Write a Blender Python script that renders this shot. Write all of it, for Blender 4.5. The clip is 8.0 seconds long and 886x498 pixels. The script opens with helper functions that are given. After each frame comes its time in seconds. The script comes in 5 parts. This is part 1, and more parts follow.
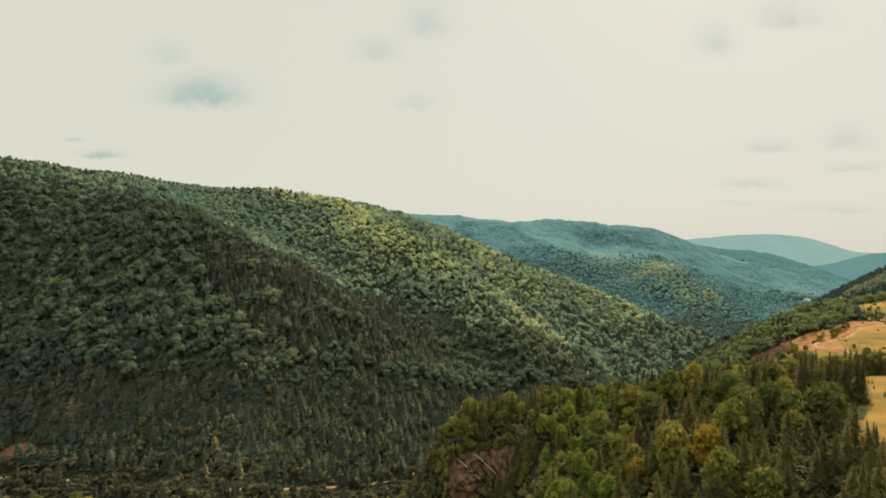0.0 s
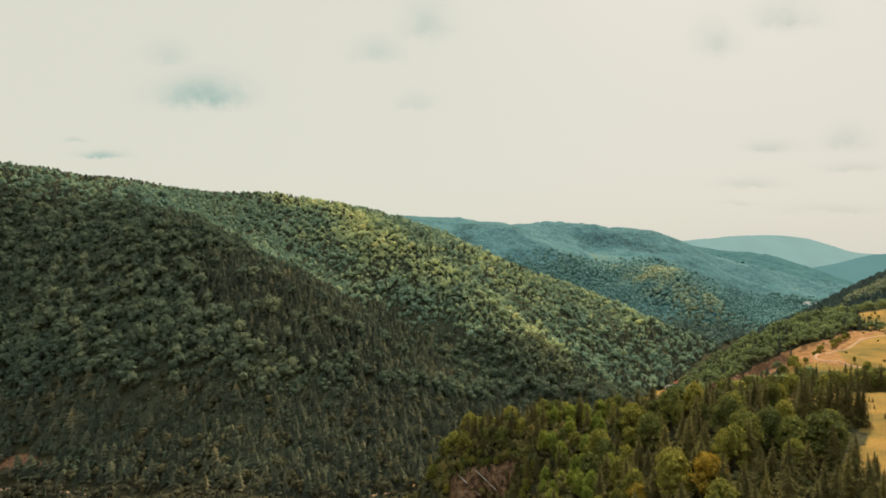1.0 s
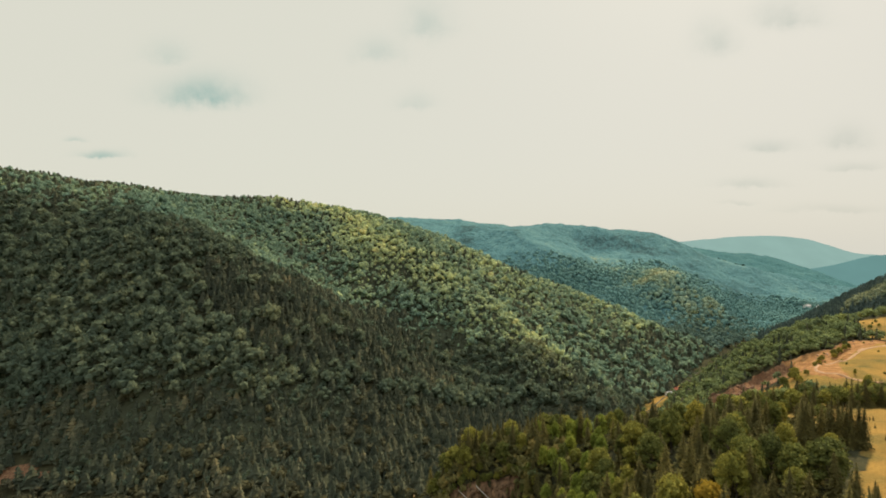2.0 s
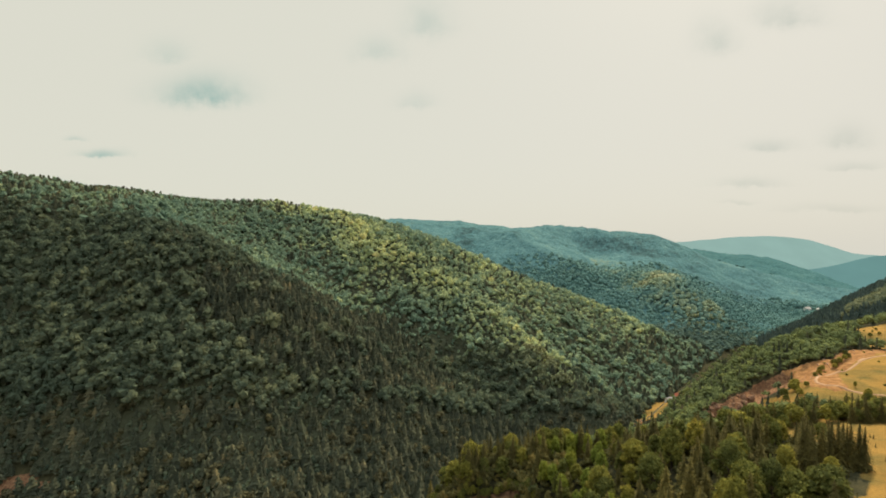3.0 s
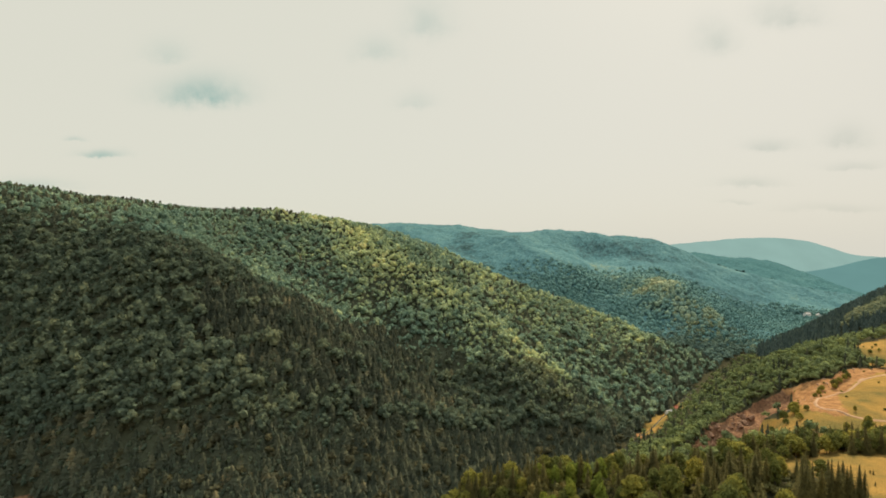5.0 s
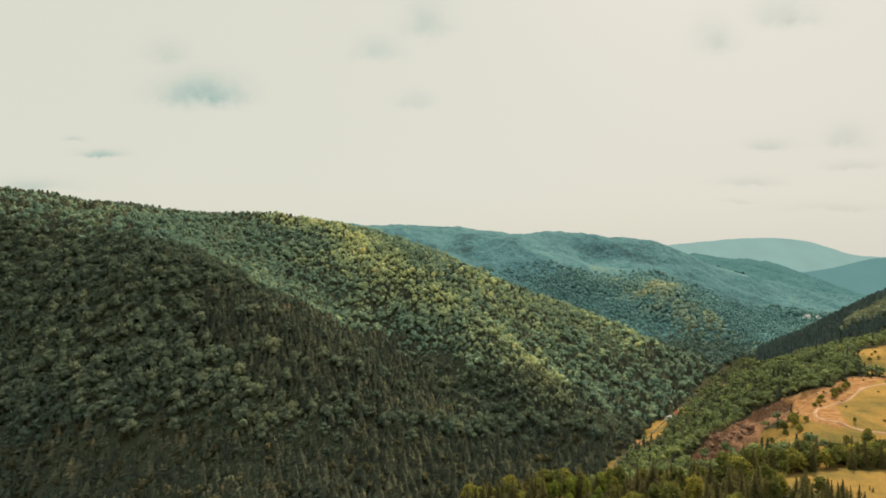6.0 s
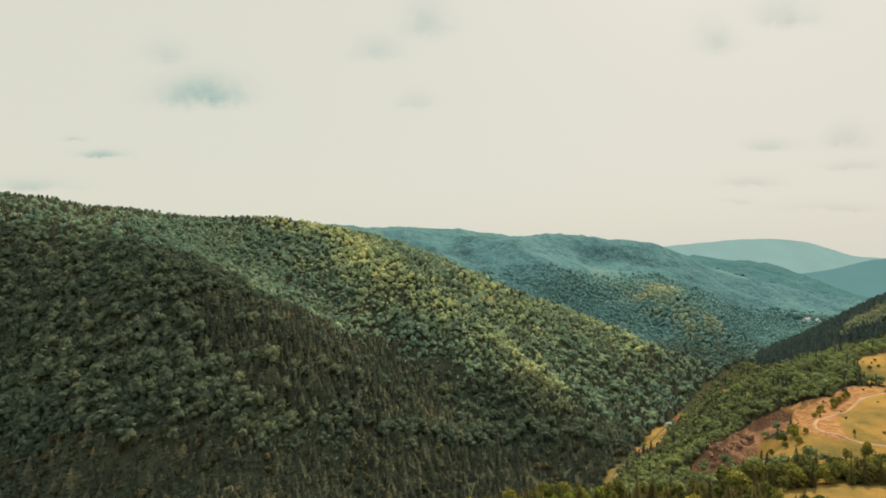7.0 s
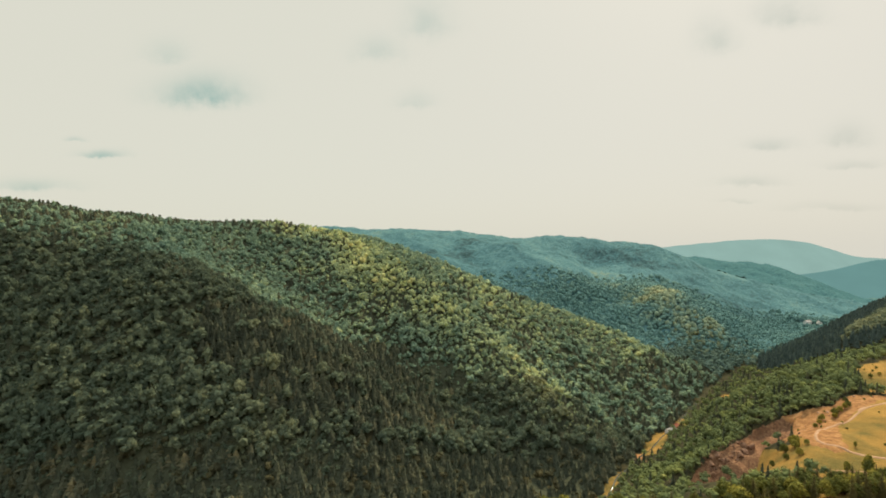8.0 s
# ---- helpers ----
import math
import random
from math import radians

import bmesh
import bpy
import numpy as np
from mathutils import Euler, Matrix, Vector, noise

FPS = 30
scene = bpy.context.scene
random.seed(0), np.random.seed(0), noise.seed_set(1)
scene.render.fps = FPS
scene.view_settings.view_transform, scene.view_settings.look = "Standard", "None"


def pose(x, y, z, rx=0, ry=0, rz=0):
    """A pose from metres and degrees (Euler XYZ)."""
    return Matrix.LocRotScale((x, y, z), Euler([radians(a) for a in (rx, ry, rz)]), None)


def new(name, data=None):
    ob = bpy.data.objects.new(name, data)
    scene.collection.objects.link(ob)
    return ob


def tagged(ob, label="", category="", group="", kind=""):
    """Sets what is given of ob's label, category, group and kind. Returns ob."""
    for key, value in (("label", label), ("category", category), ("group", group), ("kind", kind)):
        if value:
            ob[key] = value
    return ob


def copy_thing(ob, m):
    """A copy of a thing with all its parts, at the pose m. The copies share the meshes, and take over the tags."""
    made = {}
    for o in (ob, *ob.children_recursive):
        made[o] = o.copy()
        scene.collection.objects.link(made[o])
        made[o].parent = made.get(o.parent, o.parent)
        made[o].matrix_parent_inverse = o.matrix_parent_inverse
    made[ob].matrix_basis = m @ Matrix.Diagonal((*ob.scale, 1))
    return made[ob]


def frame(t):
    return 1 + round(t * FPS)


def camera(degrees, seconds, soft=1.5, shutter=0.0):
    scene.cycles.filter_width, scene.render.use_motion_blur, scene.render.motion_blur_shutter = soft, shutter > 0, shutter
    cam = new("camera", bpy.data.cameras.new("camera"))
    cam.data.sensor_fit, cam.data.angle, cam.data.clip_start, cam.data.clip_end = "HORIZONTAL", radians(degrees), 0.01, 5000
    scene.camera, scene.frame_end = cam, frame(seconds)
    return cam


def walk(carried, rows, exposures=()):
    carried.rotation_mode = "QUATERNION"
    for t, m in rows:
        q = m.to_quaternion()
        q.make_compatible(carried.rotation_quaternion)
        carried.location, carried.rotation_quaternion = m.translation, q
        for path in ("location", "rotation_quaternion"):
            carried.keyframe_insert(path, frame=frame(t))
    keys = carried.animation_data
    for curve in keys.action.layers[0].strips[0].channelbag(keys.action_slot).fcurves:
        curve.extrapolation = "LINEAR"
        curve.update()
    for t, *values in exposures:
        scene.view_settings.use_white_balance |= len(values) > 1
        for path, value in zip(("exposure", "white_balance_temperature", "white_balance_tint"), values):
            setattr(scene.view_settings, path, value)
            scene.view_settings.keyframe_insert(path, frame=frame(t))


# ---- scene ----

# ------------------------------------------------------------ camera
cam = camera(85.7, 8.0, soft=1.75)
METRES, EYE, TILT, LEAN, TURN = 64.0, 160.0, 0.0, 0.0, 0.0
ROWS = [
    (0.0, 0.0, 0.0, 0.0, 0.0, 0.0, -0.0),
    (0.5, -0.0014, -0.0004, 0.0646, 0.0, 0.04, 0.01),
    (1.0, -0.0022, 0.0011, 0.1292, 0.0, 0.0, 0.01),
    (1.5, -0.0027, 0.002, 0.1932, 0.02, -0.01, 0.02),
    (3.0, -0.0056, 0.005, 0.3841, 0.03, -0.11, -0.02),
    (3.5, -0.0056, 0.0068, 0.447, 0.04, -0.13, -0.02),
    (4.0, -0.005, 0.007, 0.5098, 0.05, -0.13, -0.01),
    (4.5, -0.0044, 0.007, 0.5723, 0.03, -0.1, -0.0),
    (6.0, -0.0009, 0.0122, 0.7563, -0.02, -0.16, 0.08),
    (6.5, 0.0018, 0.013, 0.817, -0.02, -0.15, 0.1),
    (7.0, 0.0049, 0.0135, 0.8782, -0.02, -0.14, 0.09),
    (7.5, 0.0055, 0.015, 0.9393, 0.02, -0.14, 0.11),
    (8.0, 0.0078, 0.0163, 0.9995, 0.05, -0.16, 0.13),
]
walk(cam, [(t, pose(0, 0, EYE, TILT, LEAN, TURN) @ pose(METRES * x, METRES * y, METRES * z, 90 + pitch, roll, yaw)) for t, x, y, z, yaw, pitch, roll in ROWS])

# ------------------------------------------------------------ light
SUN_EL, SUN_AZ = 48.0, 35.0          # degrees above the horizon; degrees clockwise from +y
SUN_WAY = Vector((math.sin(radians(SUN_AZ)) * math.cos(radians(SUN_EL)), math.cos(radians(SUN_AZ)) * math.cos(radians(SUN_EL)), math.sin(radians(SUN_EL))))
lamp = bpy.data.lights.new("sun", "SUN")
lamp.energy, lamp.angle, lamp.color = 4.8, radians(1.5), (1.0, 0.86, 0.60)
sun = new("sun", lamp)
sun.rotation_mode = "QUATERNION"
sun.rotation_quaternion = SUN_WAY.to_track_quat("Z", "Y")
sun.location = (600, 500, 900)

# clouds: sideways and upward slope of their middle, half width, half height, density
CLOUDS = [
    (-0.505, 0.314, 0.078, 0.044, 0.62), (-0.585, 0.400, 0.045, 0.035, 0.20), (-0.714, 0.194, 0.040, 0.010, 0.55),
    (-0.780, 0.226, 0.018, 0.007, 0.30), (-0.135, 0.405, 0.045, 0.036, 0.24), (-0.034, 0.460, 0.050, 0.060, 0.24),
    (-0.060, 0.302, 0.038, 0.026, 0.17), (0.570, 0.425, 0.045, 0.055, 0.26), (0.717, 0.478, 0.070, 0.050, 0.32),
    (0.690, 0.208, 0.050, 0.018, 0.32), (0.645, 0.132, 0.062, 0.014, 0.30), (0.845, 0.222, 0.045, 0.036, 0.28),
    (0.865, 0.168, 0.055, 0.012, 0.24), (0.620, 0.093, 0.040, 0.005, 0.20), (0.820, 0.080, 0.090, 0.012, 0.18),
    (-0.860, 0.126, 0.075, 0.018, 0.32),
]


def nodes_of(tree):
    tree.nodes.clear()
    return tree.nodes, tree.links


def math_node(nt, op, a, b=None, clamp=False):
    n = nt.nodes.new("ShaderNodeMath")
    n.operation, n.use_clamp = op, clamp
    for i, v in enumerate((a, b)):
        if v is None:
            continue
        if isinstance(v, (int, float)):
            n.inputs[i].default_value = v
        else:
            nt.links.new(v, n.inputs[i])
    return n.outputs[0]


def mix_colour(nt, fac, a, b, blend="MIX"):
    n = nt.nodes.new("ShaderNodeMix")
    n.data_type, n.blend_type = "RGBA", blend
    for i, v in ((0, fac), (6, a), (7, b)):
        if isinstance(v, (int, float)):
            n.inputs[i].default_value = v
        elif isinstance(v, tuple):
            n.inputs[i].default_value = (*v, 1)
        else:
            nt.links.new(v, n.inputs[i])
    return n.outputs[2]


def noise_node(nt, scale, detail=4.0, rough=0.55, vector=None):
    n = nt.nodes.new("ShaderNodeTexNoise")
    n.inputs["Scale"].default_value, n.inputs["Detail"].default_value, n.inputs["Roughness"].default_value = scale, detail, rough
    if vector is not None:
        nt.links.new(vector, n.inputs["Vector"])
    return n.outputs["Fac"]


def ramp_node(nt, fac, stops):
    n = nt.nodes.new("ShaderNodeValToRGB")
    while len(n.color_ramp.elements) < len(stops):
        n.color_ramp.elements.new(0.5)
    for e, (p, c) in zip(n.color_ramp.elements, stops):
        e.position, e.color = p, (*c, 1)
    nt.links.new(fac, n.inputs[0])
    return n.outputs[0]


def build_world():
    world = bpy.data.worlds.new("world")
    scene.world = world
    world.use_nodes = True
    nt = world.node_tree
    nodes, links = nodes_of(nt)
    sky = nodes.new("ShaderNodeTexSky")
    sky.sky_type, sky.sun_disc = "NISHITA", False
    sky.sun_elevation, sky.sun_rotation = radians(SUN_EL), radians(SUN_AZ)
    sky.dust_density = 4.0
    dim = nodes.new("ShaderNodeVectorMath")
    dim.operation = "SCALE"
    dim.inputs["Scale"].default_value = 0.10
    links.new(sky.outputs[0], dim.inputs[0])
    coord = nodes.new("ShaderNodeTexCoord").outputs["Generated"]
    split = nodes.new("ShaderNodeSeparateXYZ")
    links.new(coord, split.inputs[0])
    ahead = math_node(nt, "MAXIMUM", split.outputs[1], 0.05)
    puff = math_node(nt, "SUBTRACT", noise_node(nt, 9.0, 5.0, 0.6, coord), 0.5)
    puff2 = math_node(nt, "SUBTRACT", noise_node(nt, 26.0, 4.0, 0.6, coord), 0.5)
    u = math_node(nt, "ADD", math_node(nt, "DIVIDE", split.outputs[0], ahead), math_node(nt, "MULTIPLY", puff, 0.07))
    v = math_node(nt, "ADD", math_node(nt, "DIVIDE", split.outputs[2], ahead), math_node(nt, "MULTIPLY", puff2, 0.03))
    total = None
    for cu, cv, a, b, dens in CLOUDS:
        du = math_node(nt, "DIVIDE", math_node(nt, "SUBTRACT", u, cu), a)
        dv = math_node(nt, "DIVIDE", math_node(nt, "SUBTRACT", v, cv), b)
        dv = math_node(nt, "MAXIMUM", dv, math_node(nt, "MULTIPLY", dv, -2.8))     # flat undersides
        r2 = math_node(nt, "ADD", math_node(nt, "MULTIPLY", du, du), math_node(nt, "MULTIPLY", dv, dv))
        one = math_node(nt, "MULTIPLY", math_node(nt, "POWER", 2.718, math_node(nt, "MULTIPLY", r2, -1.0)), dens * 1.35)
        total = one if total is None else math_node(nt, "MAXIMUM", total, one)
    total = math_node(nt, "MULTIPLY", total, math_node(nt, "ADD", math_node(nt, "MULTIPLY", puff2, 2.2), 1.0), True)
    # a bright thin overcast veil, a little warmer near the sun's side
    warm = math_node(nt, "MULTIPLY", math_node(nt, "ADD", math_node(nt, "MULTIPLY", split.outputs[0], 0.8), 0.25, True), 0.9, True)
    veil = mix_colour(nt, warm, (0.755, 0.745, 0.632), (0.745, 0.712, 0.622))
    high = math_node(nt, "MULTIPLY", math_node(nt, "SUBTRACT", split.outputs[2], 0.48), 2.6, True)
    veil = mix_colour(nt, high, veil, (1.26, 1.52, 1.68))
    shade = mix_colour(nt, warm, (0.34, 0.50, 0.44), (0.52, 0.50, 0.43))
    cloudy = mix_colour(nt, total, veil, shade)
    both = mix_colour(nt, 0.92, dim.outputs[0], cloudy)
    out = nodes.new("ShaderNodeOutputWorld")
    back = nodes.new("ShaderNodeBackground")
    links.new(both, back.inputs[0])
    back.inputs[1].default_value = 1.0
    links.new(back.outputs[0], out.inputs[0])


build_world()


# ------------------------------------------------------------ materials
def material(name):
    m = bpy.data.materials.new(name)
    m.use_nodes = True
    nodes_of(m.node_tree)
    return m, m.node_tree


def finish(nt, colour, rough=0.9, bump=None, strength=0.4, distance=0.3, leaf=0.0):
    """Closes a material: a rough surface, with light passing through it where it is leafy."""
    b = nt.nodes.new("ShaderNodeBsdfPrincipled")
    out = nt.nodes.new("ShaderNodeOutputMaterial")
    if isinstance(colour, tuple):
        b.inputs["Base Color"].default_value = (*colour, 1)
    else:
        nt.links.new(colour, b.inputs["Base Color"])
    b.inputs["Roughness"].default_value = rough
    b.inputs["Specular IOR Level"].default_value = 0.03 if rough > 0.7 else 0.3
    if bump is not None:
        n = nt.nodes.new("ShaderNodeBump")
        n.inputs["Strength"].default_value, n.inputs["Distance"].default_value = strength, distance
        nt.links.new(bump, n.inputs["Height"])
        nt.links.new(n.outputs[0], b.inputs["Normal"])
    if leaf:
        tr = nt.nodes.new("ShaderNodeBsdfTranslucent")
        nt.links.new(colour, tr.inputs["Color"])
        mx = nt.nodes.new("ShaderNodeMixShader")
        mx.inputs[0].default_value = leaf
        nt.links.new(b.outputs[0], mx.inputs[1])
        nt.links.new(tr.outputs[0], mx.inputs[2])
        nt.links.new(mx.outputs[0], out.inputs[0])
    else:
        nt.links.new(b.outputs[0], out.inputs[0])


def where(nt):
    return nt.nodes.new("ShaderNodeNewGeometry").outputs["Position"]


def leaf_material(name, stops, joined, patch=0.012, leaf=0.28):
    """Foliage: one tint a tree (an attribute in a wood, the object's own chance for single trees), some scatter from clump to clump."""
    m, nt = material(name)
    if joined:
        a = nt.nodes.new("ShaderNodeAttribute")
        a.attribute_name = "tint"
        tint = a.outputs["Fac"]
    else:
        tint = nt.nodes.new("ShaderNodeObjectInfo").outputs["Random"]
    geo = nt.nodes.new("ShaderNodeNewGeometry")
    island = geo.outputs["Random Per Island"]
    big = noise_node(nt, patch, 3.0, 0.6, geo.outputs["Position"])
    t = math_node(nt, "ADD", math_node(nt, "MULTIPLY", tint, 0.62), math_node(nt, "MULTIPLY", math_node(nt, "SUBTRACT", big, 0.28), 0.75))
    t = math_node(nt, "ADD", t, math_node(nt, "MULTIPLY", math_node(nt, "SUBTRACT", island, 0.5), 0.22), True)
    col = ramp_node(nt, t, stops)
    val = math_node(nt, "ADD", math_node(nt, "MULTIPLY", island, 0.24 if joined else 0.40), 0.88 if joined else 0.80)
    fine = noise_node(nt, 1.3, 2.0, 0.6, geo.outputs["Position"])
    val = math_node(nt, "MULTIPLY", val, math_node(nt, "ADD", math_node(nt, "MULTIPLY", fine, 0.5), 0.75))
    sc = nt.nodes.new("ShaderNodeVectorMath")
    sc.operation = "SCALE"
    nt.links.new(col, sc.inputs[0])
    nt.links.new(val, sc.inputs["Scale"])
    finish(nt, sc.outputs[0], 0.75, fine, 0.3 if joined else 0.5, 0.6, leaf)
    return m


MAT_BROAD_NEAR = leaf_material("broadleaf_near", [(0.0, (0.098, 0.107, 0.036)), (0.4, (0.166, 0.167, 0.041)), (0.75, (0.282, 0.248, 0.049)), (0.93, (0.395, 0.304, 0.056)), (1.0, (0.621, 0.353, 0.060))], False, 0.02, 0.35)
# bright aspen green that also holds the sun on the stand's flank
MAT_ASPEN = leaf_material("aspen_leaves", [(0.0, (0.149, 0.188, 0.038)), (0.5, (0.230, 0.256, 0.046)), (1.0, (0.378, 0.356, 0.060))], False, 0.02, 0.4)
MAT_AUTUMN = leaf_material("turning_leaves", [(0.0, (0.20, 0.15, 0.024)), (1.0, (0.36, 0.23, 0.030))], False, 0.02, 0.35)
MAT_SPRUCE_NEAR = leaf_material("spruce_near", [(0.0, (0.077, 0.068, 0.025)), (0.6, (0.133, 0.109, 0.036)), (1.0, (0.225, 0.171, 0.044))], False, 0.02, 0.2)
# dark stops cooled for shade, light stops warmed for sun
MAT_BROAD_FAR = leaf_material("broadleaf_hill", [(0.0, (0.085, 0.114, 0.077)), (0.35, (0.137, 0.164, 0.104)), (0.7, (0.259, 0.262, 0.136)), (1.0, (0.391, 0.310, 0.136))], True, 0.006, 0.42)
# upper wood: colour blued for haze and brightened for the lit spur
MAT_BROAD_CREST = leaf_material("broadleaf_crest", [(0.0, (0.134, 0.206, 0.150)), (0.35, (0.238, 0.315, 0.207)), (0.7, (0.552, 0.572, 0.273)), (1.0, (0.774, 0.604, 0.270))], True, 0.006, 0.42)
# foot of the hill: colour darker and warmer, for less haze in front
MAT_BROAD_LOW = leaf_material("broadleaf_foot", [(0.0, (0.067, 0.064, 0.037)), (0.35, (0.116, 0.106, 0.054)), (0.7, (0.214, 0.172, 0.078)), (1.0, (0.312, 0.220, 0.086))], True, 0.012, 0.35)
MAT_SCRUB = leaf_material("scrub", [(0.0, (0.086, 0.081, 0.034)), (0.4, (0.147, 0.131, 0.047)), (0.75, (0.240, 0.190, 0.060)), (1.0, (0.350, 0.219, 0.061))], True, 0.03, 0.3)
MAT_BANK = leaf_material("broadleaf_bank", [(0.0, (0.118, 0.139, 0.069)), (0.5, (0.191, 0.219, 0.082)), (0.85, (0.264, 0.277, 0.086)), (1.0, (0.361, 0.328, 0.099))], True, 0.012, 0.3)
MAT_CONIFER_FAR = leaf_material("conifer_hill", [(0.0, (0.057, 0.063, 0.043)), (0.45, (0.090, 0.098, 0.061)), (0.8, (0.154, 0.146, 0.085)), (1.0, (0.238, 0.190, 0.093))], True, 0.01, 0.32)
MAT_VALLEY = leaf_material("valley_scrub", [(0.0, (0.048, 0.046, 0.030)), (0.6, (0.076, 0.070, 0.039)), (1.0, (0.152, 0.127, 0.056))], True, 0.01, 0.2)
MAT_SPUR = leaf_material("spruce_spur", [(0.0, (0.063, 0.087, 0.074)), (0.6, (0.098, 0.125, 0.101)), (1.0, (0.149, 0.168, 0.115))], True, 0.01, 0.2)
# haze at the valley bend is put into this leaf colour as blue
MAT_WOOD_MID = leaf_material("broadleaf_hazed", [(0.0, (0.090, 0.140, 0.118)), (0.4, (0.125, 0.177, 0.134)), (0.75, (0.240, 0.265, 0.148)), (1.0, (0.353, 0.309, 0.142))], True, 0.006, 0.25)


def canopy_material(name, stops):
    """Closed canopy seen from afar: patches of species, crowns as relief."""
    m, nt = material(name)
    p = where(nt)
    a = nt.nodes.new("ShaderNodeAttribute")
    a.attribute_name = "tint"
    big, mid, fine = noise_node(nt, 0.005, 4.0, 0.6, p), noise_node(nt, 0.03, 4.0, 0.6, p), noise_node(nt, 0.11, 3.0, 0.65, p)
    t = math_node(nt, "ADD", math_node(nt, "MULTIPLY", a.outputs["Fac"], 0.7), math_node(nt, "MULTIPLY", math_node(nt, "SUBTRACT", big, 0.45), 0.75))
    t = math_node(nt, "ADD", t, math_node(nt, "MULTIPLY", math_node(nt, "SUBTRACT", mid, 0.5), 0.55), True)
    col = ramp_node(nt, t, stops)
    sc = nt.nodes.new("ShaderNodeVectorMath")
    sc.operation = "SCALE"
    nt.links.new(col, sc.inputs[0])
    nt.links.new(math_node(nt, "ADD", math_node(nt, "MULTIPLY", fine, 0.6), 0.70), sc.inputs["Scale"])
    finish(nt, sc.outputs[0], 0.9, fine, 0.9, 5.0)
    return m


# haze over the far hills painted as blue in the canopy colours
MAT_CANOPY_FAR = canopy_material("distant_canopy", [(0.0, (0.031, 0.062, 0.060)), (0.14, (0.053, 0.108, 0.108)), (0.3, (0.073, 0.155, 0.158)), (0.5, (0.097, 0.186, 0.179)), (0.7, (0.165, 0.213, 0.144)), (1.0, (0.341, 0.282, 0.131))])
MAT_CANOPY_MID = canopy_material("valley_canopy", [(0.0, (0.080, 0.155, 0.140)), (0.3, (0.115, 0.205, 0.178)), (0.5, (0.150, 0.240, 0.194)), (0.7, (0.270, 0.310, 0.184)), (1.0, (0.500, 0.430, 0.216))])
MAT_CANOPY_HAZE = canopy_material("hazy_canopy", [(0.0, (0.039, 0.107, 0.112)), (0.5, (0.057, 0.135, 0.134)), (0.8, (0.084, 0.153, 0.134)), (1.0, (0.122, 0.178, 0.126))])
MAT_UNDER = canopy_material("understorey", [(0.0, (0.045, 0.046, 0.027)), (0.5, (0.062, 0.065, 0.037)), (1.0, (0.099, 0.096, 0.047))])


def bark_material():
    m, nt = material("bark")
    p = where(nt)
    n = noise_node(nt, 3.0, 5.0, 0.6, p)
    finish(nt, ramp_node(nt, n, [(0.3, (0.05, 0.038, 0.026)), (0.7, (0.14, 0.11, 0.08))]), 0.95, n, 0.6, 0.1)
    return m


MAT_BARK = bark_material()


def ground_material():
    """Forest floor, dry meadow, bare earth and rock, by the land-cover layers of the ground."""
    m, nt = material("ground")
    p = where(nt)
    n1, n2, n3 = noise_node(nt, 0.035, 5.0, 0.6, p), noise_node(nt, 0.22, 5.0, 0.6, p), noise_node(nt, 1.6, 4.0, 0.65, p)

    def layer(name, soft=0.35):
        a = nt.nodes.new("ShaderNodeAttribute")
        a.attribute_name = name
        rag = math_node(nt, "ADD", a.outputs["Fac"], math_node(nt, "MULTIPLY", math_node(nt, "SUBTRACT", n2, 0.5), soft * 2))
        return math_node(nt, "MULTIPLY", math_node(nt, "SUBTRACT", rag, 0.38), 4.0, True)
    forest = ramp_node(nt, n2, [(0.3, (0.034, 0.032, 0.017)), (0.5, (0.050, 0.046, 0.023)), (0.75, (0.076, 0.062, 0.030))])
    grass = ramp_node(nt, n1, [(0.28, (0.125, 0.110, 0.034)), (0.40, (0.195, 0.140, 0.042)), (0.55, (0.325, 0.188, 0.050)), (0.72, (0.43, 0.245, 0.064))])
    grass = mix_colour(nt, 0.75, grass, ramp_node(nt, n3, [(0.3, (0.45, 0.45, 0.42)), (0.7, (1.0, 1.0, 1.0))]), "MULTIPLY")
    earth = ramp_node(nt, n2, [(0.3, (0.19, 0.088, 0.038)), (0.5, (0.35, 0.170, 0.066)), (0.75, (0.48, 0.265, 0.115))])
    earth = mix_colour(nt, 0.6, earth, ramp_node(nt, n3, [(0.3, (0.5, 0.48, 0.46)), (0.7, (1.0, 1.0, 1.0))]), "MULTIPLY")
    rock = ramp_node(nt, noise_node(nt, 0.5, 6.0, 0.7, p), [(0.3, (0.075, 0.040, 0.025)), (0.5, (0.19, 0.096, 0.050)), (0.72, (0.34, 0.19, 0.10))])
    # distant forest floor, coloured with the same haze blue as the woods
    hazy_floor = ramp_node(nt, n2, [(0.3, (0.060, 0.125, 0.115)), (0.7, (0.090, 0.160, 0.140))])
    forest = mix_colour(nt, layer("beyond", 0.1), forest, hazy_floor)
    col = mix_colour(nt, layer("meadow"), forest, grass)
    col = mix_colour(nt, layer("earth"), col, earth)
    col = mix_colour(nt, layer("rock"), col, rock)
    finish(nt, col, 0.95, math_node(nt, "ADD", n2, math_node(nt, "MULTIPLY", n3, 0.4)), 0.7, 1.2)
    return m


MAT_GROUND = ground_material()


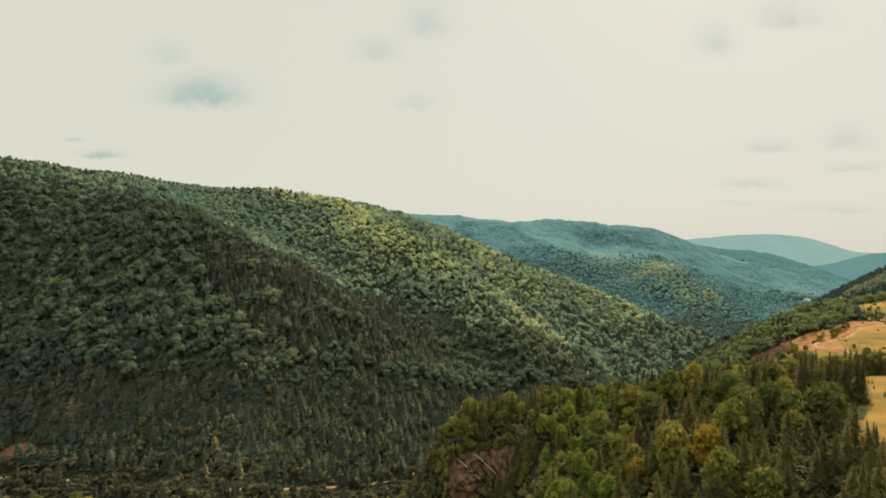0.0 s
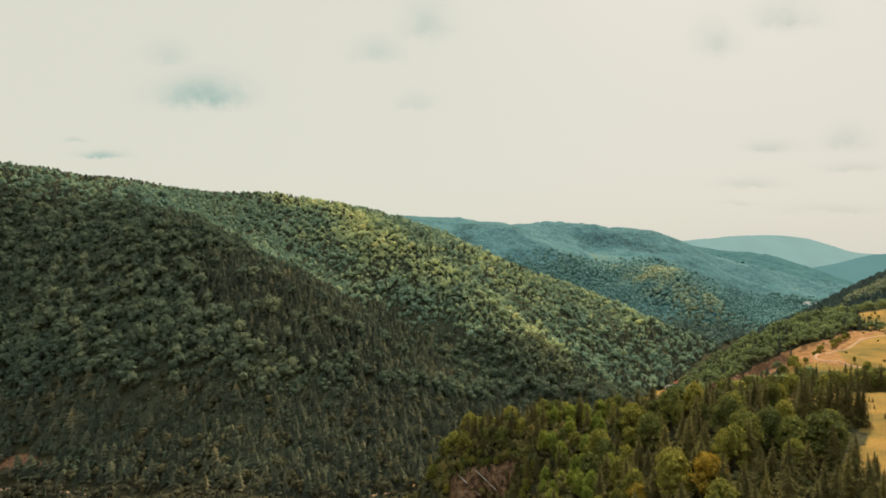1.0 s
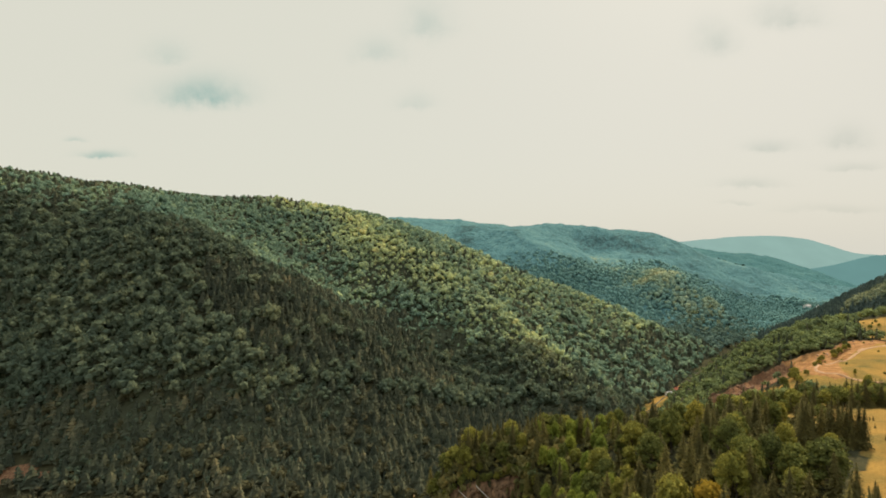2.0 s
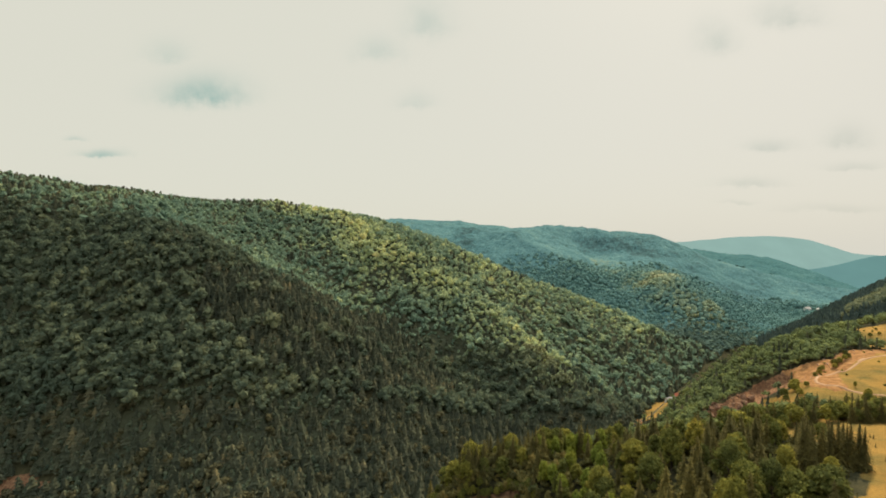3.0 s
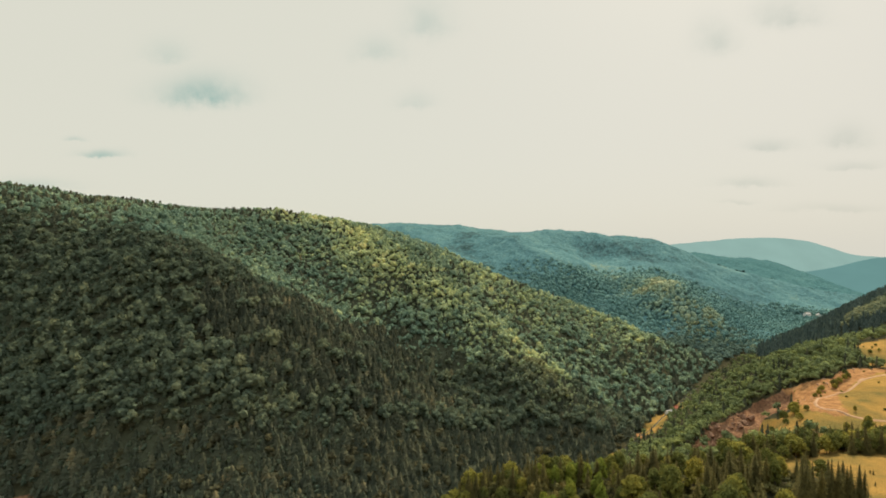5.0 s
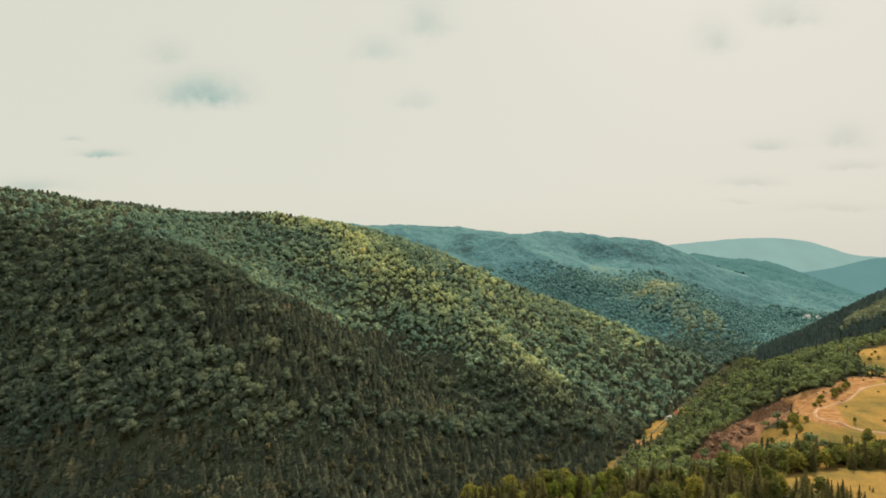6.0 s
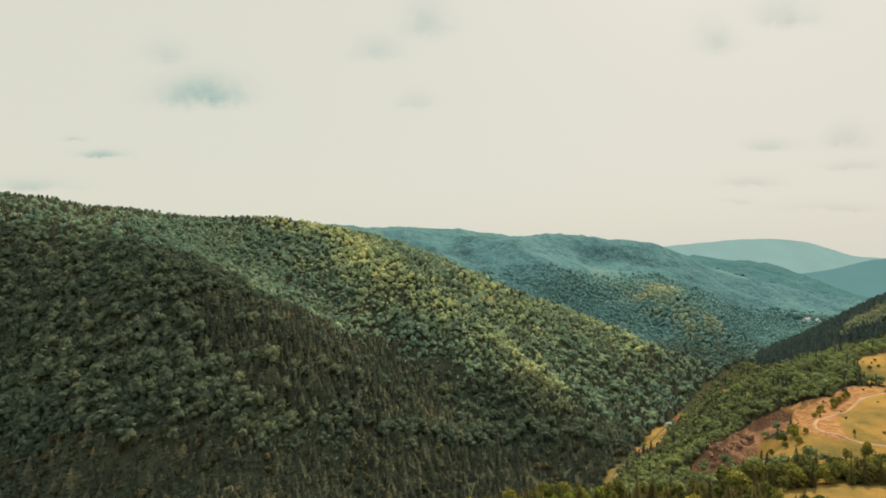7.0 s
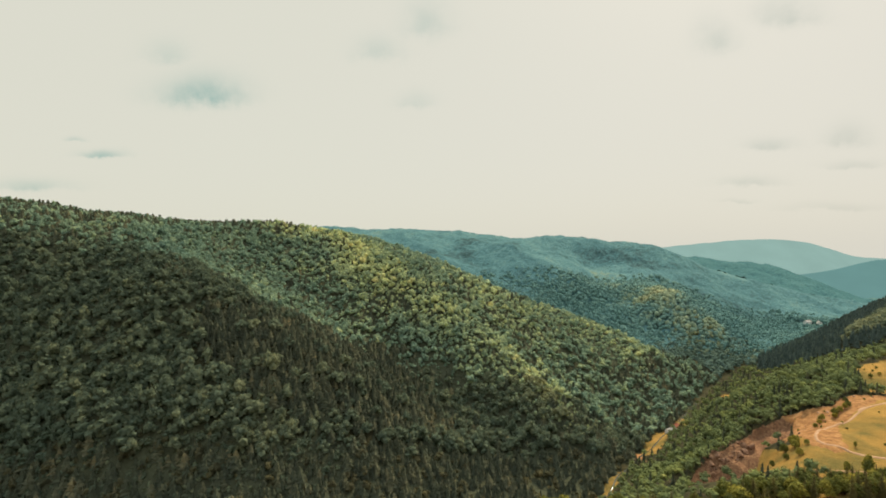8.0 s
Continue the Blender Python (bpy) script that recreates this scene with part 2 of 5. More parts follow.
# ------------------------------------------------------------ the lie of the land
# streams, spurs and crests of the valley, each as a line of places (x, y, height)
LAND = {
    "stream": [(-900, 320, 14), (-600, 330, 8), (-344, 350, 0), (-100, 322, 1), (20, 345, -1), (110, 402, -3), (150, 436, -4), (185, 490, -6), (235, 545, -8), (300, 620, -9), (380, 715, -8), (465, 805, -6), (560, 900, -4), (700, 1040, 0), (860, 1180, 6), (1050, 1330, 16), (1350, 1550, 24)],
    "crest": [(-1100, 690, 285), (-760, 660, 272), (-627, 676, 272), (-562, 712, 270), (-530, 780, 271), (-508, 880, 264), (-409, 946, 266), (-316, 970, 256), (-213, 975, 245), (-130, 950, 228), (-46, 905, 202), (20, 880, 177), (97, 868, 146), (173, 848, 114), (271, 862, 80), (341, 866, 50), (400, 868, 24), (450, 870, 6)],
    "west_spur": [(-577, 622, 262), (-476, 548, 194), (-390, 563, 209), (-304, 540, 194), (-276, 500, 160), (-245, 505, 148), (-178, 490, 130), (-120, 474, 98), (-73, 454, 54), (-35, 440, 22), (10, 430, 5)],
    "west_face": [(-365, 464, 116), (-381, 507, 160), (-317, 506, 173), (-303, 441, 99), (-238, 442, 98), (-272, 473, 127), (-313, 404, 62), (-262, 403, 63), (-184, 409, 61), (-145, 415, 56), (-185, 442, 89), (-135, 446, 78), (-192, 373, 24), (-243, 377, 23), (-304, 385, 34), (-122, 389, 22), (-45, 400, 6), (-3, 428, 3)],
    "gully": [(-400, 760, 240), (-291, 734, 184), (-194, 731, 158), (-113, 703, 133), (-161, 664, 120), (-58, 654, 90), (-19, 606, 68), (24, 568, 36), (40, 520, 18), (86, 507, 4)],
    "lit_spur": [(-170, 820, 210), (-132, 768, 185), (-74, 735, 163), (-12, 695, 136), (25, 655, 115), (62, 618, 86), (102, 596, 60), (140, 572, 34), (168, 548, 10)],
    "east_face": [(93, 655, 82), (141, 600, 42), (179, 580, 8), (110, 750, 108), (184, 730, 66), (240, 710, 22), (-302, 631, 190), (330, 760, 16)],
    "back_valley": [(-700, 1150, 250), (-400, 1130, 200), (-100, 1080, 130), (250, 1010, 44), (400, 940, 8)],
    "far_crest": [(-700, 1900, 290), (-400, 1900, 288), (-120, 1900, 284), (83, 1890, 278), (230, 1760, 248), (382, 1640, 238), (560, 1620, 220), (636, 1620, 222), (750, 1600, 198), (845, 1590, 152), (950, 1600, 118), (1120, 1560, 62)],
    "behind_far_crest": [(-700, 2250, 220), (-120, 2200, 210), (300, 2100, 190), (650, 1950, 150)],
    "far_spur": [(420, 1600, 205), (467, 1517, 160), (485, 1440, 138), (495, 1360, 124), (506, 1240, 115), (510, 1172, 111), (535, 1110, 106), (552, 1060, 84), (554, 1020, 54), (540, 970, 16)],
    "far_dell": [(260, 1416, 168), (345, 1300, 100), (420, 1212, 66), (440, 1120, 62), (470, 1040, 38), (380, 1080, 30), (440, 960, 10)],
    "far_glen": [(650, 1420, 130), (650, 1320, 88), (700, 1225, 42), (730, 1130, 12)],
    "east_hills": [(1000, 2150, 160), (1300, 2300, 156), (1622, 2250, 130), (1850, 2050, 52), (1600, 1760, 24)],
    "dark_spur": [(1250, 900, 200), (1050, 960, 150), (900, 985, 104), (800, 940, 80), (707, 940, 33), (655, 935, 10), (600, 920, -3)],
    "near_crest": [(800, 640, 130), (640, 605, 97), (565, 612, 88), (512, 640, 70), (440, 650, 30), (395, 660, 6)],
    "behind_crest": [(800, 760, 124), (668, 768, 84), (600, 690, 60)],
    "upper_meadow": [(395, 468, 102), (465, 500, 104), (393, 430, 98), (480, 380, 110)],
    "plateau": [(200, 222, 100), (150, 170, 104), (300, 200, 108), (259, 292, 93), (222, 265, 92), (285, 307, 95), (320, 378, 96), (363, 406, 98), (276, 350, 90), (420, 250, 116), (196, 285, 86)],
    "quarry": [(300, 398, 88), (285, 404, 77), (273, 399, 72), (284, 385, 80), (235, 304, 93), (248, 299, 93), (238, 283, 91), (269, 402, 69), (268, 422, 66), (241, 438, 40), (240, 392, 65), (215, 384, 57), (196, 377, 46), (222, 371, 56), (225, 352, 46), (250, 378, 66), (248, 362, 72), (200, 358, 42), (222, 425, 30), (205, 405, 36), (307, 435, 84), (354, 449, 100), (263, 350, 87), (240, 335, 84)],
    "bank": [(150, 395, 18), (120, 330, 42), (70, 325, 30), (175, 320, 66), (370, 619, 22), (330, 560, 40), (265, 500, 30), (165, 465, 0)],
    "stand": [(121, 179, 101), (97, 190, 96), (95, 167, 95), (71, 179, 79), (49, 211, 58), (5, 253, 53), (20, 252, 57), (36, 251, 61), (50, 248, 65), (20, 265, 63), (40, 268, 67), (60, 264, 70), (79, 260, 73), (0, 268, 46), (-12, 272, 30), (108, 133, 104), (74, 136, 94), (71, 110, 88), (110, 230, 88), (150, 238, 91), (60, 225, 63)],
    "cliff_foot": [(-20, 278, 14), (-14, 258, 15), (5, 244, 28), (18, 242, 33), (32, 240, 38), (42, 232, 46), (0, 225, 18), (18, 205, 34), (18, 300, 26)],
    "under": [(0, 0, 100), (0, 60, 66), (0, 150, 40), (60, 60, 92), (150, 60, 120), (300, 0, 150), (-100, 180, 20), (-300, 150, 24), (-300, 0, 60), (-300, 260, 5), (-100, 260, 3), (-600, 200, 40), (600, 200, 160), (0, -400, 160)],
}


def along(line, step):
    out = []
    for a, b in zip(line[:-1], line[1:]):
        a, b = np.array(a, float), np.array(b, float)
        n = max(1, int(np.hypot(*(b - a)[:2]) / step))
        out += [a + (b - a) * i / n for i in range(n)]
    return out + [np.array(line[-1], float)]


SINGLE = {"under", "plateau", "stand", "bank", "upper_meadow", "quarry", "west_face", "cliff_foot", "east_face"}
knots = []
for key, line in LAND.items():
    knots += [np.array(p, float) for p in line] if key in SINGLE else along(line, 70)
KN = np.array(knots)
SC = 300.0


def kernel(d2):
    return 0.5 * d2 * np.log(d2 + 1e-9)


def solve_land():
    k = len(KN)
    xy = KN[:, :2] / SC
    d2 = ((xy[:, None] - xy[None]) ** 2).sum(2)
    a = np.zeros((k + 3, k + 3))
    a[:k, :k] = kernel(d2) + np.eye(k) * 0.0006
    a[:k, k], a[:k, k + 1:k + 3] = 1, xy
    a[k:, :k] = a[:k, k:].T
    return np.linalg.solve(a, np.concatenate([KN[:, 2], np.zeros(3)]))


WEIGHTS = solve_land()


def hash2(i, j, seed):
    h = (i.astype(np.int64) * 374761393 + j.astype(np.int64) * 668265263 + seed * 1442695041) & 0x7FFFFFFF
    h = ((h ^ (h >> 13)) * 1274126177) & 0x7FFFFFFF
    return ((h ^ (h >> 16)) & 0xFFFF) / 65535.0


def rough(x, y, size, seed=1):
    """Smooth value noise, -1 to 1, with bumps of that size."""
    x, y = np.asarray(x, float) / size, np.asarray(y, float) / size
    i, j = np.floor(x), np.floor(y)
    u, v = x - i, y - j
    u, v = u * u * (3 - 2 * u), v * v * (3 - 2 * v)
    a, b = hash2(i, j, seed), hash2(i + 1, j, seed)
    c, d = hash2(i, j + 1, seed), hash2(i + 1, j + 1, seed)
    return (a * (1 - u) + b * u) * (1 - v) * 2 + (c * (1 - u) + d * u) * v * 2 - 1


def inside(x, y, poly):
    x, y = np.asarray(x, float), np.asarray(y, float)
    hit = np.zeros(x.shape, bool)
    for (ax, ay), (bx, by) in zip(poly, poly[1:] + poly[:1]):
        cross = ((ay > y) != (by > y)) & (x < (bx - ax) * (y - ay) / (by - ay + 1e-9) + ax)
        hit ^= cross
    return hit


MEADOWS = [
    [(111, 131), (119, 141), (140, 159), (155, 177), (171, 198), (160, 226), (172, 242), (205, 232), (330, 240), (400, 120), (200, 90), (130, 112)],
    [(206, 300), (226, 268), (250, 258), (420, 250), (480, 330), (420, 402), (345, 402), (300, 372), (265, 345), (232, 330)],
    [(160, 232), (205, 231), (330, 239), (420, 245), (420, 252), (250, 260), (226, 269), (190, 262)],
    [(367, 414), (384, 441), (406, 476), (422, 498), (454, 500), (600, 560), (640, 480), (470, 400), (379, 408)],
    [(247, 371), (246, 352), (242, 325), (224, 287), (202, 289), (196, 300), (215, 330), (235, 362)],
    [(214, 524), (232, 520), (262, 560), (284, 600), (272, 606), (246, 577)],
    [(290, 603), (304, 598), (322, 640), (312, 642)],
    [(136, 430), (150, 432), (180, 474), (186, 492), (160, 466)],
    [(408, 716), (424, 708), (440, 722), (438, 745)],
    [(-31, 350), (-18, 352), (-12, 368), (-28, 366)],
]
EARTH = [
    [(287, 407), (297, 399), (303, 395), (316, 389), (333, 401), (348, 405), (362, 401), (392, 404), (390, 396), (355, 390), (335, 378), (320, 371), (296, 354), (291, 353), (263, 315), (261, 306), (248, 302), (243, 318), (255, 341), (252, 352), (266, 377)],
    [(204, 512), (214, 510), (222, 536), (212, 540)],
    [(132, 424), (142, 424), (150, 440), (140, 440)],
]
ROCK = [
    [(186, 366), (199, 378), (215, 384), (230, 388), (244, 396), (269, 412), (286, 406), (288, 394), (268, 366), (250, 372), (240, 362), (226, 350), (210, 344), (196, 350)],
    [(-338, 352), (-322, 352), (-300, 356), (-288, 350), (-296, 358), (-326, 368)],
]
CLIFF = [(4, 253), (6, 243.5), (20, 241.5), (34, 240), (38, 245), (34, 250), (16, 253)]


def height(x, y):
    """The ground's height."""
    x, y = np.atleast_1d(np.asarray(x, float)), np.atleast_1d(np.asarray(y, float))
    z = np.empty(len(x))
    for s in range(0, len(x), 20000):
        p = np.stack([x[s:s + 20000], y[s:s + 20000]], 1) / SC
        d2 = ((p[:, None] - KN[None, :, :2] / SC) ** 2).sum(2)
        z[s:s + 20000] = kernel(d2) @ WEIGHTS[:-3] + WEIGHTS[-3] + p @ WEIGHTS[-2:]
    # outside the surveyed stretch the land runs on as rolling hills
    out = np.clip(np.maximum(np.maximum(-900 - x, x - 1500) / 500, np.maximum(-150 - y, y - 2250) / 400), 0, 1)
    out = out * out * (3 - 2 * out)
    hills = np.where(y > 1500, -130, 140) + 45 * rough(x, y, 700, 3) + 20 * rough(x, y, 260, 4)
    z = np.where(out > 0, np.clip(z, -50, 400), z) * (1 - out) + hills * out
    far = np.clip((y - 250) / 500, 0.15, 1)
    z += far * (2.2 * rough(x, y, 46, 5) + 4.0 * rough(x, y, 110, 6)) * np.clip((z - 4) / 40, 0, 1) + 0.4 * rough(x, y, 12, 7)
    z += np.clip((y - 1150) / 350, 0, 1) * (1 - out) * (9 * rough(x, y, 240, 12) + 13 * (0.45 - np.abs(rough(x, y, 150, 13))))
    # side valleys and spurs of the far hills
    rib = np.clip((y - 1120) / 160, 0, 1) * np.clip((1700 - y) / 160, 0, 1) * (1 - out) * np.clip(np.abs(x - 500) / 90 - 0.4, 0, 1) * np.clip(np.hypot(x - 992, y - 1288) / 110 - 0.6, 0, 1)
    z += rib * 34 * (0.42 - np.abs(rough(0.86 * x + 0.5 * y, 0.3 * (0.86 * y - 0.5 * x), 165, 16)))
    fold = np.clip((y - 480) / 70, 0, 1) * np.clip((790 - y) / 70, 0, 1) * np.clip((x + 420) / 80, 0, 1) * np.clip((250 - x) / 60, 0, 1) * np.clip((z - 10) / 40, 0, 1)
    z += fold * 9.0 * (0.4 - np.abs(rough(x + 0.6 * y, 0.45 * (y - 0.6 * x), 62, 15)))
    pit = inside(x, y, ROCK[0])
    if pit.any():
        rim = np.interp(x, [188, 215, 230, 244, 269, 290], [370, 383, 387, 395, 411, 402])
        below = rim - y
        cut = np.clip(below / 4.0, 0, 1) * np.clip((34 - below) / 22, 0, 1) * np.clip((x - 190) / 8, 0, 1) * np.clip((294 - x) / 10, 0, 1)
        z = z - np.where(pit, 4.5 * cut + 2.5 * rough(x, y, 9, 14) * cut, 0)
        step = np.floor(z / 4.5) * 4.5 + 4.5 * np.clip((z / 4.5 - np.floor(z / 4.5)) * 2.6 - 1.2, 0, 1)
        z = np.where(pit, 0.25 * z + 0.75 * step + 1.6 * rough(x, y, 6, 8) + 1.8 * rough(x, y, 15, 9), z)
    dug = inside(x, y, EARTH[0])
    if dug.any():
        z = np.where(dug, z + 0.9 * rough(x, y, 7, 10) + 1.3 * np.abs(rough(x, y, 18, 11)), z)
    return z


def steps(*runs):
    out = []
    for a, b, s in runs:
        out += list(np.arange(a, b, s))
    return np.array(out + [runs[-1][1]], float)


def mesh_of(name, verts, tris, mat, smooth=False, tint=None):
    """A mesh of triangles from arrays."""
    verts, tris = np.asarray(verts, np.float32), np.asarray(tris, np.int32)
    me = bpy.data.meshes.new(name)
    me.vertices.add(len(verts))
    me.vertices.foreach_set("co", verts.ravel())
    me.loops.add(len(tris) * 3)
    me.loops.foreach_set("vertex_index", tris.ravel())
    me.polygons.add(len(tris))
    me.polygons.foreach_set("loop_start", np.arange(0, len(tris) * 3, 3, dtype=np.int32))
    me.polygons.foreach_set("use_smooth", np.full(len(tris), bool(smooth)) if np.isscalar(smooth) else np.asarray(smooth, bool))
    if tint is not None:
        me.attributes.new("tint", "FLOAT", "POINT").data.foreach_set("value", np.asarray(tint, np.float32))
    me.materials.append(mat)
    me.update(calc_edges=True)
    me.validate()
    return me


def part(name, me, parent, label=""):
    ob = new(name, me)
    ob.parent = parent
    return tagged(ob, label)


def build_ground():
    xs = steps((-2600, -900, 70), (-900, -300, 15), (-300, 0, 8), (0, 180, 4), (180, 300, 2), (300, 420, 4), (420, 1000, 10), (1000, 2400, 35), (2400, 5000, 100))
    ys = steps((-900, 0, 45), (0, 100, 10), (100, 330, 4), (330, 430, 2), (430, 480, 4), (480, 960, 10), (960, 2400, 24), (2400, 4900, 100))
    gx, gy = np.meshgrid(xs, ys)
    x, y = gx.ravel(), gy.ravel()
    z = height(x, y)
    nx, ny = len(xs), len(ys)
    i = (np.arange(ny - 1)[:, None] * nx + np.arange(nx - 1)[None]).ravel()
    tris = np.concatenate([np.stack([i, i + 1, i + nx + 1], 1), np.stack([i, i + nx + 1, i + nx], 1)])
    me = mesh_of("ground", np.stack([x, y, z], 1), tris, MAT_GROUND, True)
    for name, polys in (("meadow", MEADOWS), ("earth", EARTH), ("rock", ROCK)):
        cover = np.zeros(len(x), bool)
        for poly in polys:
            cover |= inside(x, y, poly)
        me.attributes.new(name, "FLOAT", "POINT").data.foreach_set("value", cover.astype(np.float32))
    # share of the haze-blue floor, growing with distance
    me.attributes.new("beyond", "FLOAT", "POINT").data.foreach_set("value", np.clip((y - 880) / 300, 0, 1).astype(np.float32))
    tagged(new("ground", me), "hilly valley floor and slopes of dark forest soil and dry grass", "ground", kind="structure")


build_ground()


# ------------------------------------------------------------ tree shapes


def ico(level):
    bm = bmesh.new()
    bmesh.ops.create_icosphere(bm, subdivisions=level, radius=1.0)
    v = np.array([p.co[:] for p in bm.verts])
    f = np.array([[p.index for p in q.verts] for q in bm.faces])
    bm.free()
    return v, f


ICO1, ICO2 = ico(1), ico(2)


def clumps(points, normals, size, rng, jitter=0.7, quads=True):
    """Small leafy shreds, one at each point, facing roughly outwards."""
    n = len(points)
    nn = normals + rng.normal(0, jitter, (n, 3)) * 0.6
    nn /= np.linalg.norm(nn, axis=1)[:, None]
    ref = rng.normal(0, 1, (n, 3))
    a = np.cross(nn, ref)
    a /= np.linalg.norm(a, axis=1)[:, None]
    b = np.cross(nn, a)
    s = size * rng.uniform(0.55, 1.35, (n, 1))
    if quads:
        k = [points - a * s * .5 - b * s * .4, points + a * s * .55 - b * s * .3 - nn * s * .15, points + a * s * .4 + b * s * .5, points - a * s * .45 + b * s * .45 - nn * s * .2]
        v = np.stack(k, 1).reshape(-1, 3)
        i = np.arange(n) * 4
        f = np.concatenate([np.stack([i, i + 1, i + 2], 1), np.stack([i, i + 2, i + 3], 1)])
    else:
        k = [points - a * s * .6 - b * s * .4, points + a * s * .6 - b * s * .35 - nn * s * .2, points + b * s * .65 - nn * s * .1]
        v = np.stack(k, 1).reshape(-1, 3)
        i = np.arange(n) * 3
        f = np.stack([i, i + 1, i + 2], 1)
    return v, f


def joined(pieces):
    vs, fs, at = [], [], 0
    for v, f in pieces:
        vs.append(v)
        fs.append(f + at)
        at += len(v)
    return np.concatenate(vs), np.concatenate(fs)


def tube(a, b, ra, rb, sides=6):
    a, b = np.array(a, float), np.array(b, float)
    d = (b - a) / np.linalg.norm(b - a)
    u = np.cross(d, (0.3, 0.9, 0.1))
    u /= np.linalg.norm(u)
    w = np.cross(d, u)
    t = np.arange(sides) * 2 * np.pi / sides
    ring = np.cos(t)[:, None] * u + np.sin(t)[:, None] * w
    v = np.concatenate([a + ring * ra, b + ring * rb])
    i = np.arange(sides)
    j = (i + 1) % sides
    return v, np.concatenate([np.stack([i, j, j + sides], 1), np.stack([i, j + sides, i + sides], 1)])


def lobes_of(rng, high, wide, count):
    """Middles and radii of the leafy lobes of a crown."""
    out = [(np.array([0, 0, high * 0.64]), wide * 0.34, high * 0.26)]
    for k in range(count):
        ang = k * 2.4 + rng.uniform(-.4, .4)
        t = (k + 0.5) / count
        z = high * (0.24 + 0.64 * t)
        r = wide * 0.5 * (0.72 * math.sqrt(max(0.05, 1 - (2.0 * (t - 0.32)) ** 2 * 0.55)) - 0.08) * rng.uniform(0.75, 1.1)
        s = wide * rng.uniform(0.12, 0.20)
        out.append((np.array([math.cos(ang) * r, math.sin(ang) * r, z]), s, s * rng.uniform(0.75, 1.0)))
    return out


def broadleaf_near(seed, full=1.0, leaves=None):
    """Trunk with limbs, and a crown of leafy lobes, as two meshes; 14 m high."""
    rng = np.random.default_rng(seed)
    high, wide = 15.0, rng.uniform(10.5, 13.0)
    lobes = lobes_of(rng, high, wide, 20)
    wood = [tube((0, 0, -0.6), (0.15, 0.1, high * 0.36), 0.34, 0.24, 8), tube((0.15, 0.1, high * 0.36), (0, 0, high * 0.72), 0.24, 0.08)]
    crown = []
    for c, s, sz in lobes:
        root = np.array([0.1, 0.05, max(high * 0.25, c[2] * 0.62)])
        wood.append(tube(root, c, 0.12, 0.04, 5))
        v, f = ICO1
        crown.append((v * np.array([s, s, sz]) * 0.62 * (1 + rng.uniform(-.15, .15, (len(v), 1))) + c, f))
        n = int((48 + 16 * s) * full)
        d = rng.normal(0, 1, (n, 3))
        d /= np.linalg.norm(d, axis=1)[:, None]
        d[:, 2] = np.where(d[:, 2] < -0.3, -d[:, 2], d[:, 2])
        p = c + d * np.array([s, s, sz]) * rng.uniform(0.66, 1.22, (n, 1))
        crown.append(clumps(p, d, 0.70 / full ** 0.5, rng, 0.7, False))
    tv, tf = joined(wood)
    cv, cf = joined(crown)
    return mesh_of("trunk", tv, tf, MAT_BARK, True), mesh_of("crown", cv, cf, leaves or MAT_BROAD_NEAR)


def spruce_near(seed):
    """A spruce with whorls of ragged drooping boughs; 18 m high."""
    rng = np.random.default_rng(seed)
    high, reach = 18.0, rng.uniform(3.0, 3.7)
    wood = [tube((0, 0, -0.6), (0, 0, high * 0.97), 0.26, 0.03, 7)]
    crown = []
    tiers = 27
    up = np.array([0, 0, 1.0])
    for k in range(tiers):
        t = k / (tiers - 1)
        n = max(5, int(13 - 7 * t))
        for q in range(n):
            a = q * 2 * math.pi / n + k * 1.3 + rng.uniform(-.35, .35)
            z = high * (0.07 + 0.91 * t) + rng.uniform(-.25, .25)
            rr = (reach * (1 - t) ** 0.68 + 0.12) * rng.uniform(0.6, 1.15)
            out, side = np.array([math.cos(a), math.sin(a), 0]), np.array([-math.sin(a), math.cos(a), 0])
            drop = rr * rng.uniform(0.15, 0.55)
            w = rr * 0.34 + 0.16
            v, f = [up * (z + 0.25)], []
            for j in range(1, 4):
                p = j / 3
                c = out * rr * p + up * (z - drop * p ** 1.4)
                ww = w * (1.25 - p) * rng.uniform(0.7, 1.3)
                v += [c + side * ww - up * ww * rng.uniform(.2, .7) - out * ww * .3, c, c - side * ww - up * ww * rng.uniform(.2, .7) - out * ww * .3]
            for j in range(3):
                m0, m1 = (0 if j == 0 else 3 * j - 1), 3 * j + 2
                f += [[m0, m1 - 1, m1], [m0, m1, m1 + 1]]
            crown.append((np.array(v), np.array(f)))
    tv, tf = joined(wood)
    cv, cf = joined(crown)
    return mesh_of("trunk", tv, tf, MAT_BARK, True), mesh_of("crown", cv, cf, MAT_SPRUCE_NEAR)


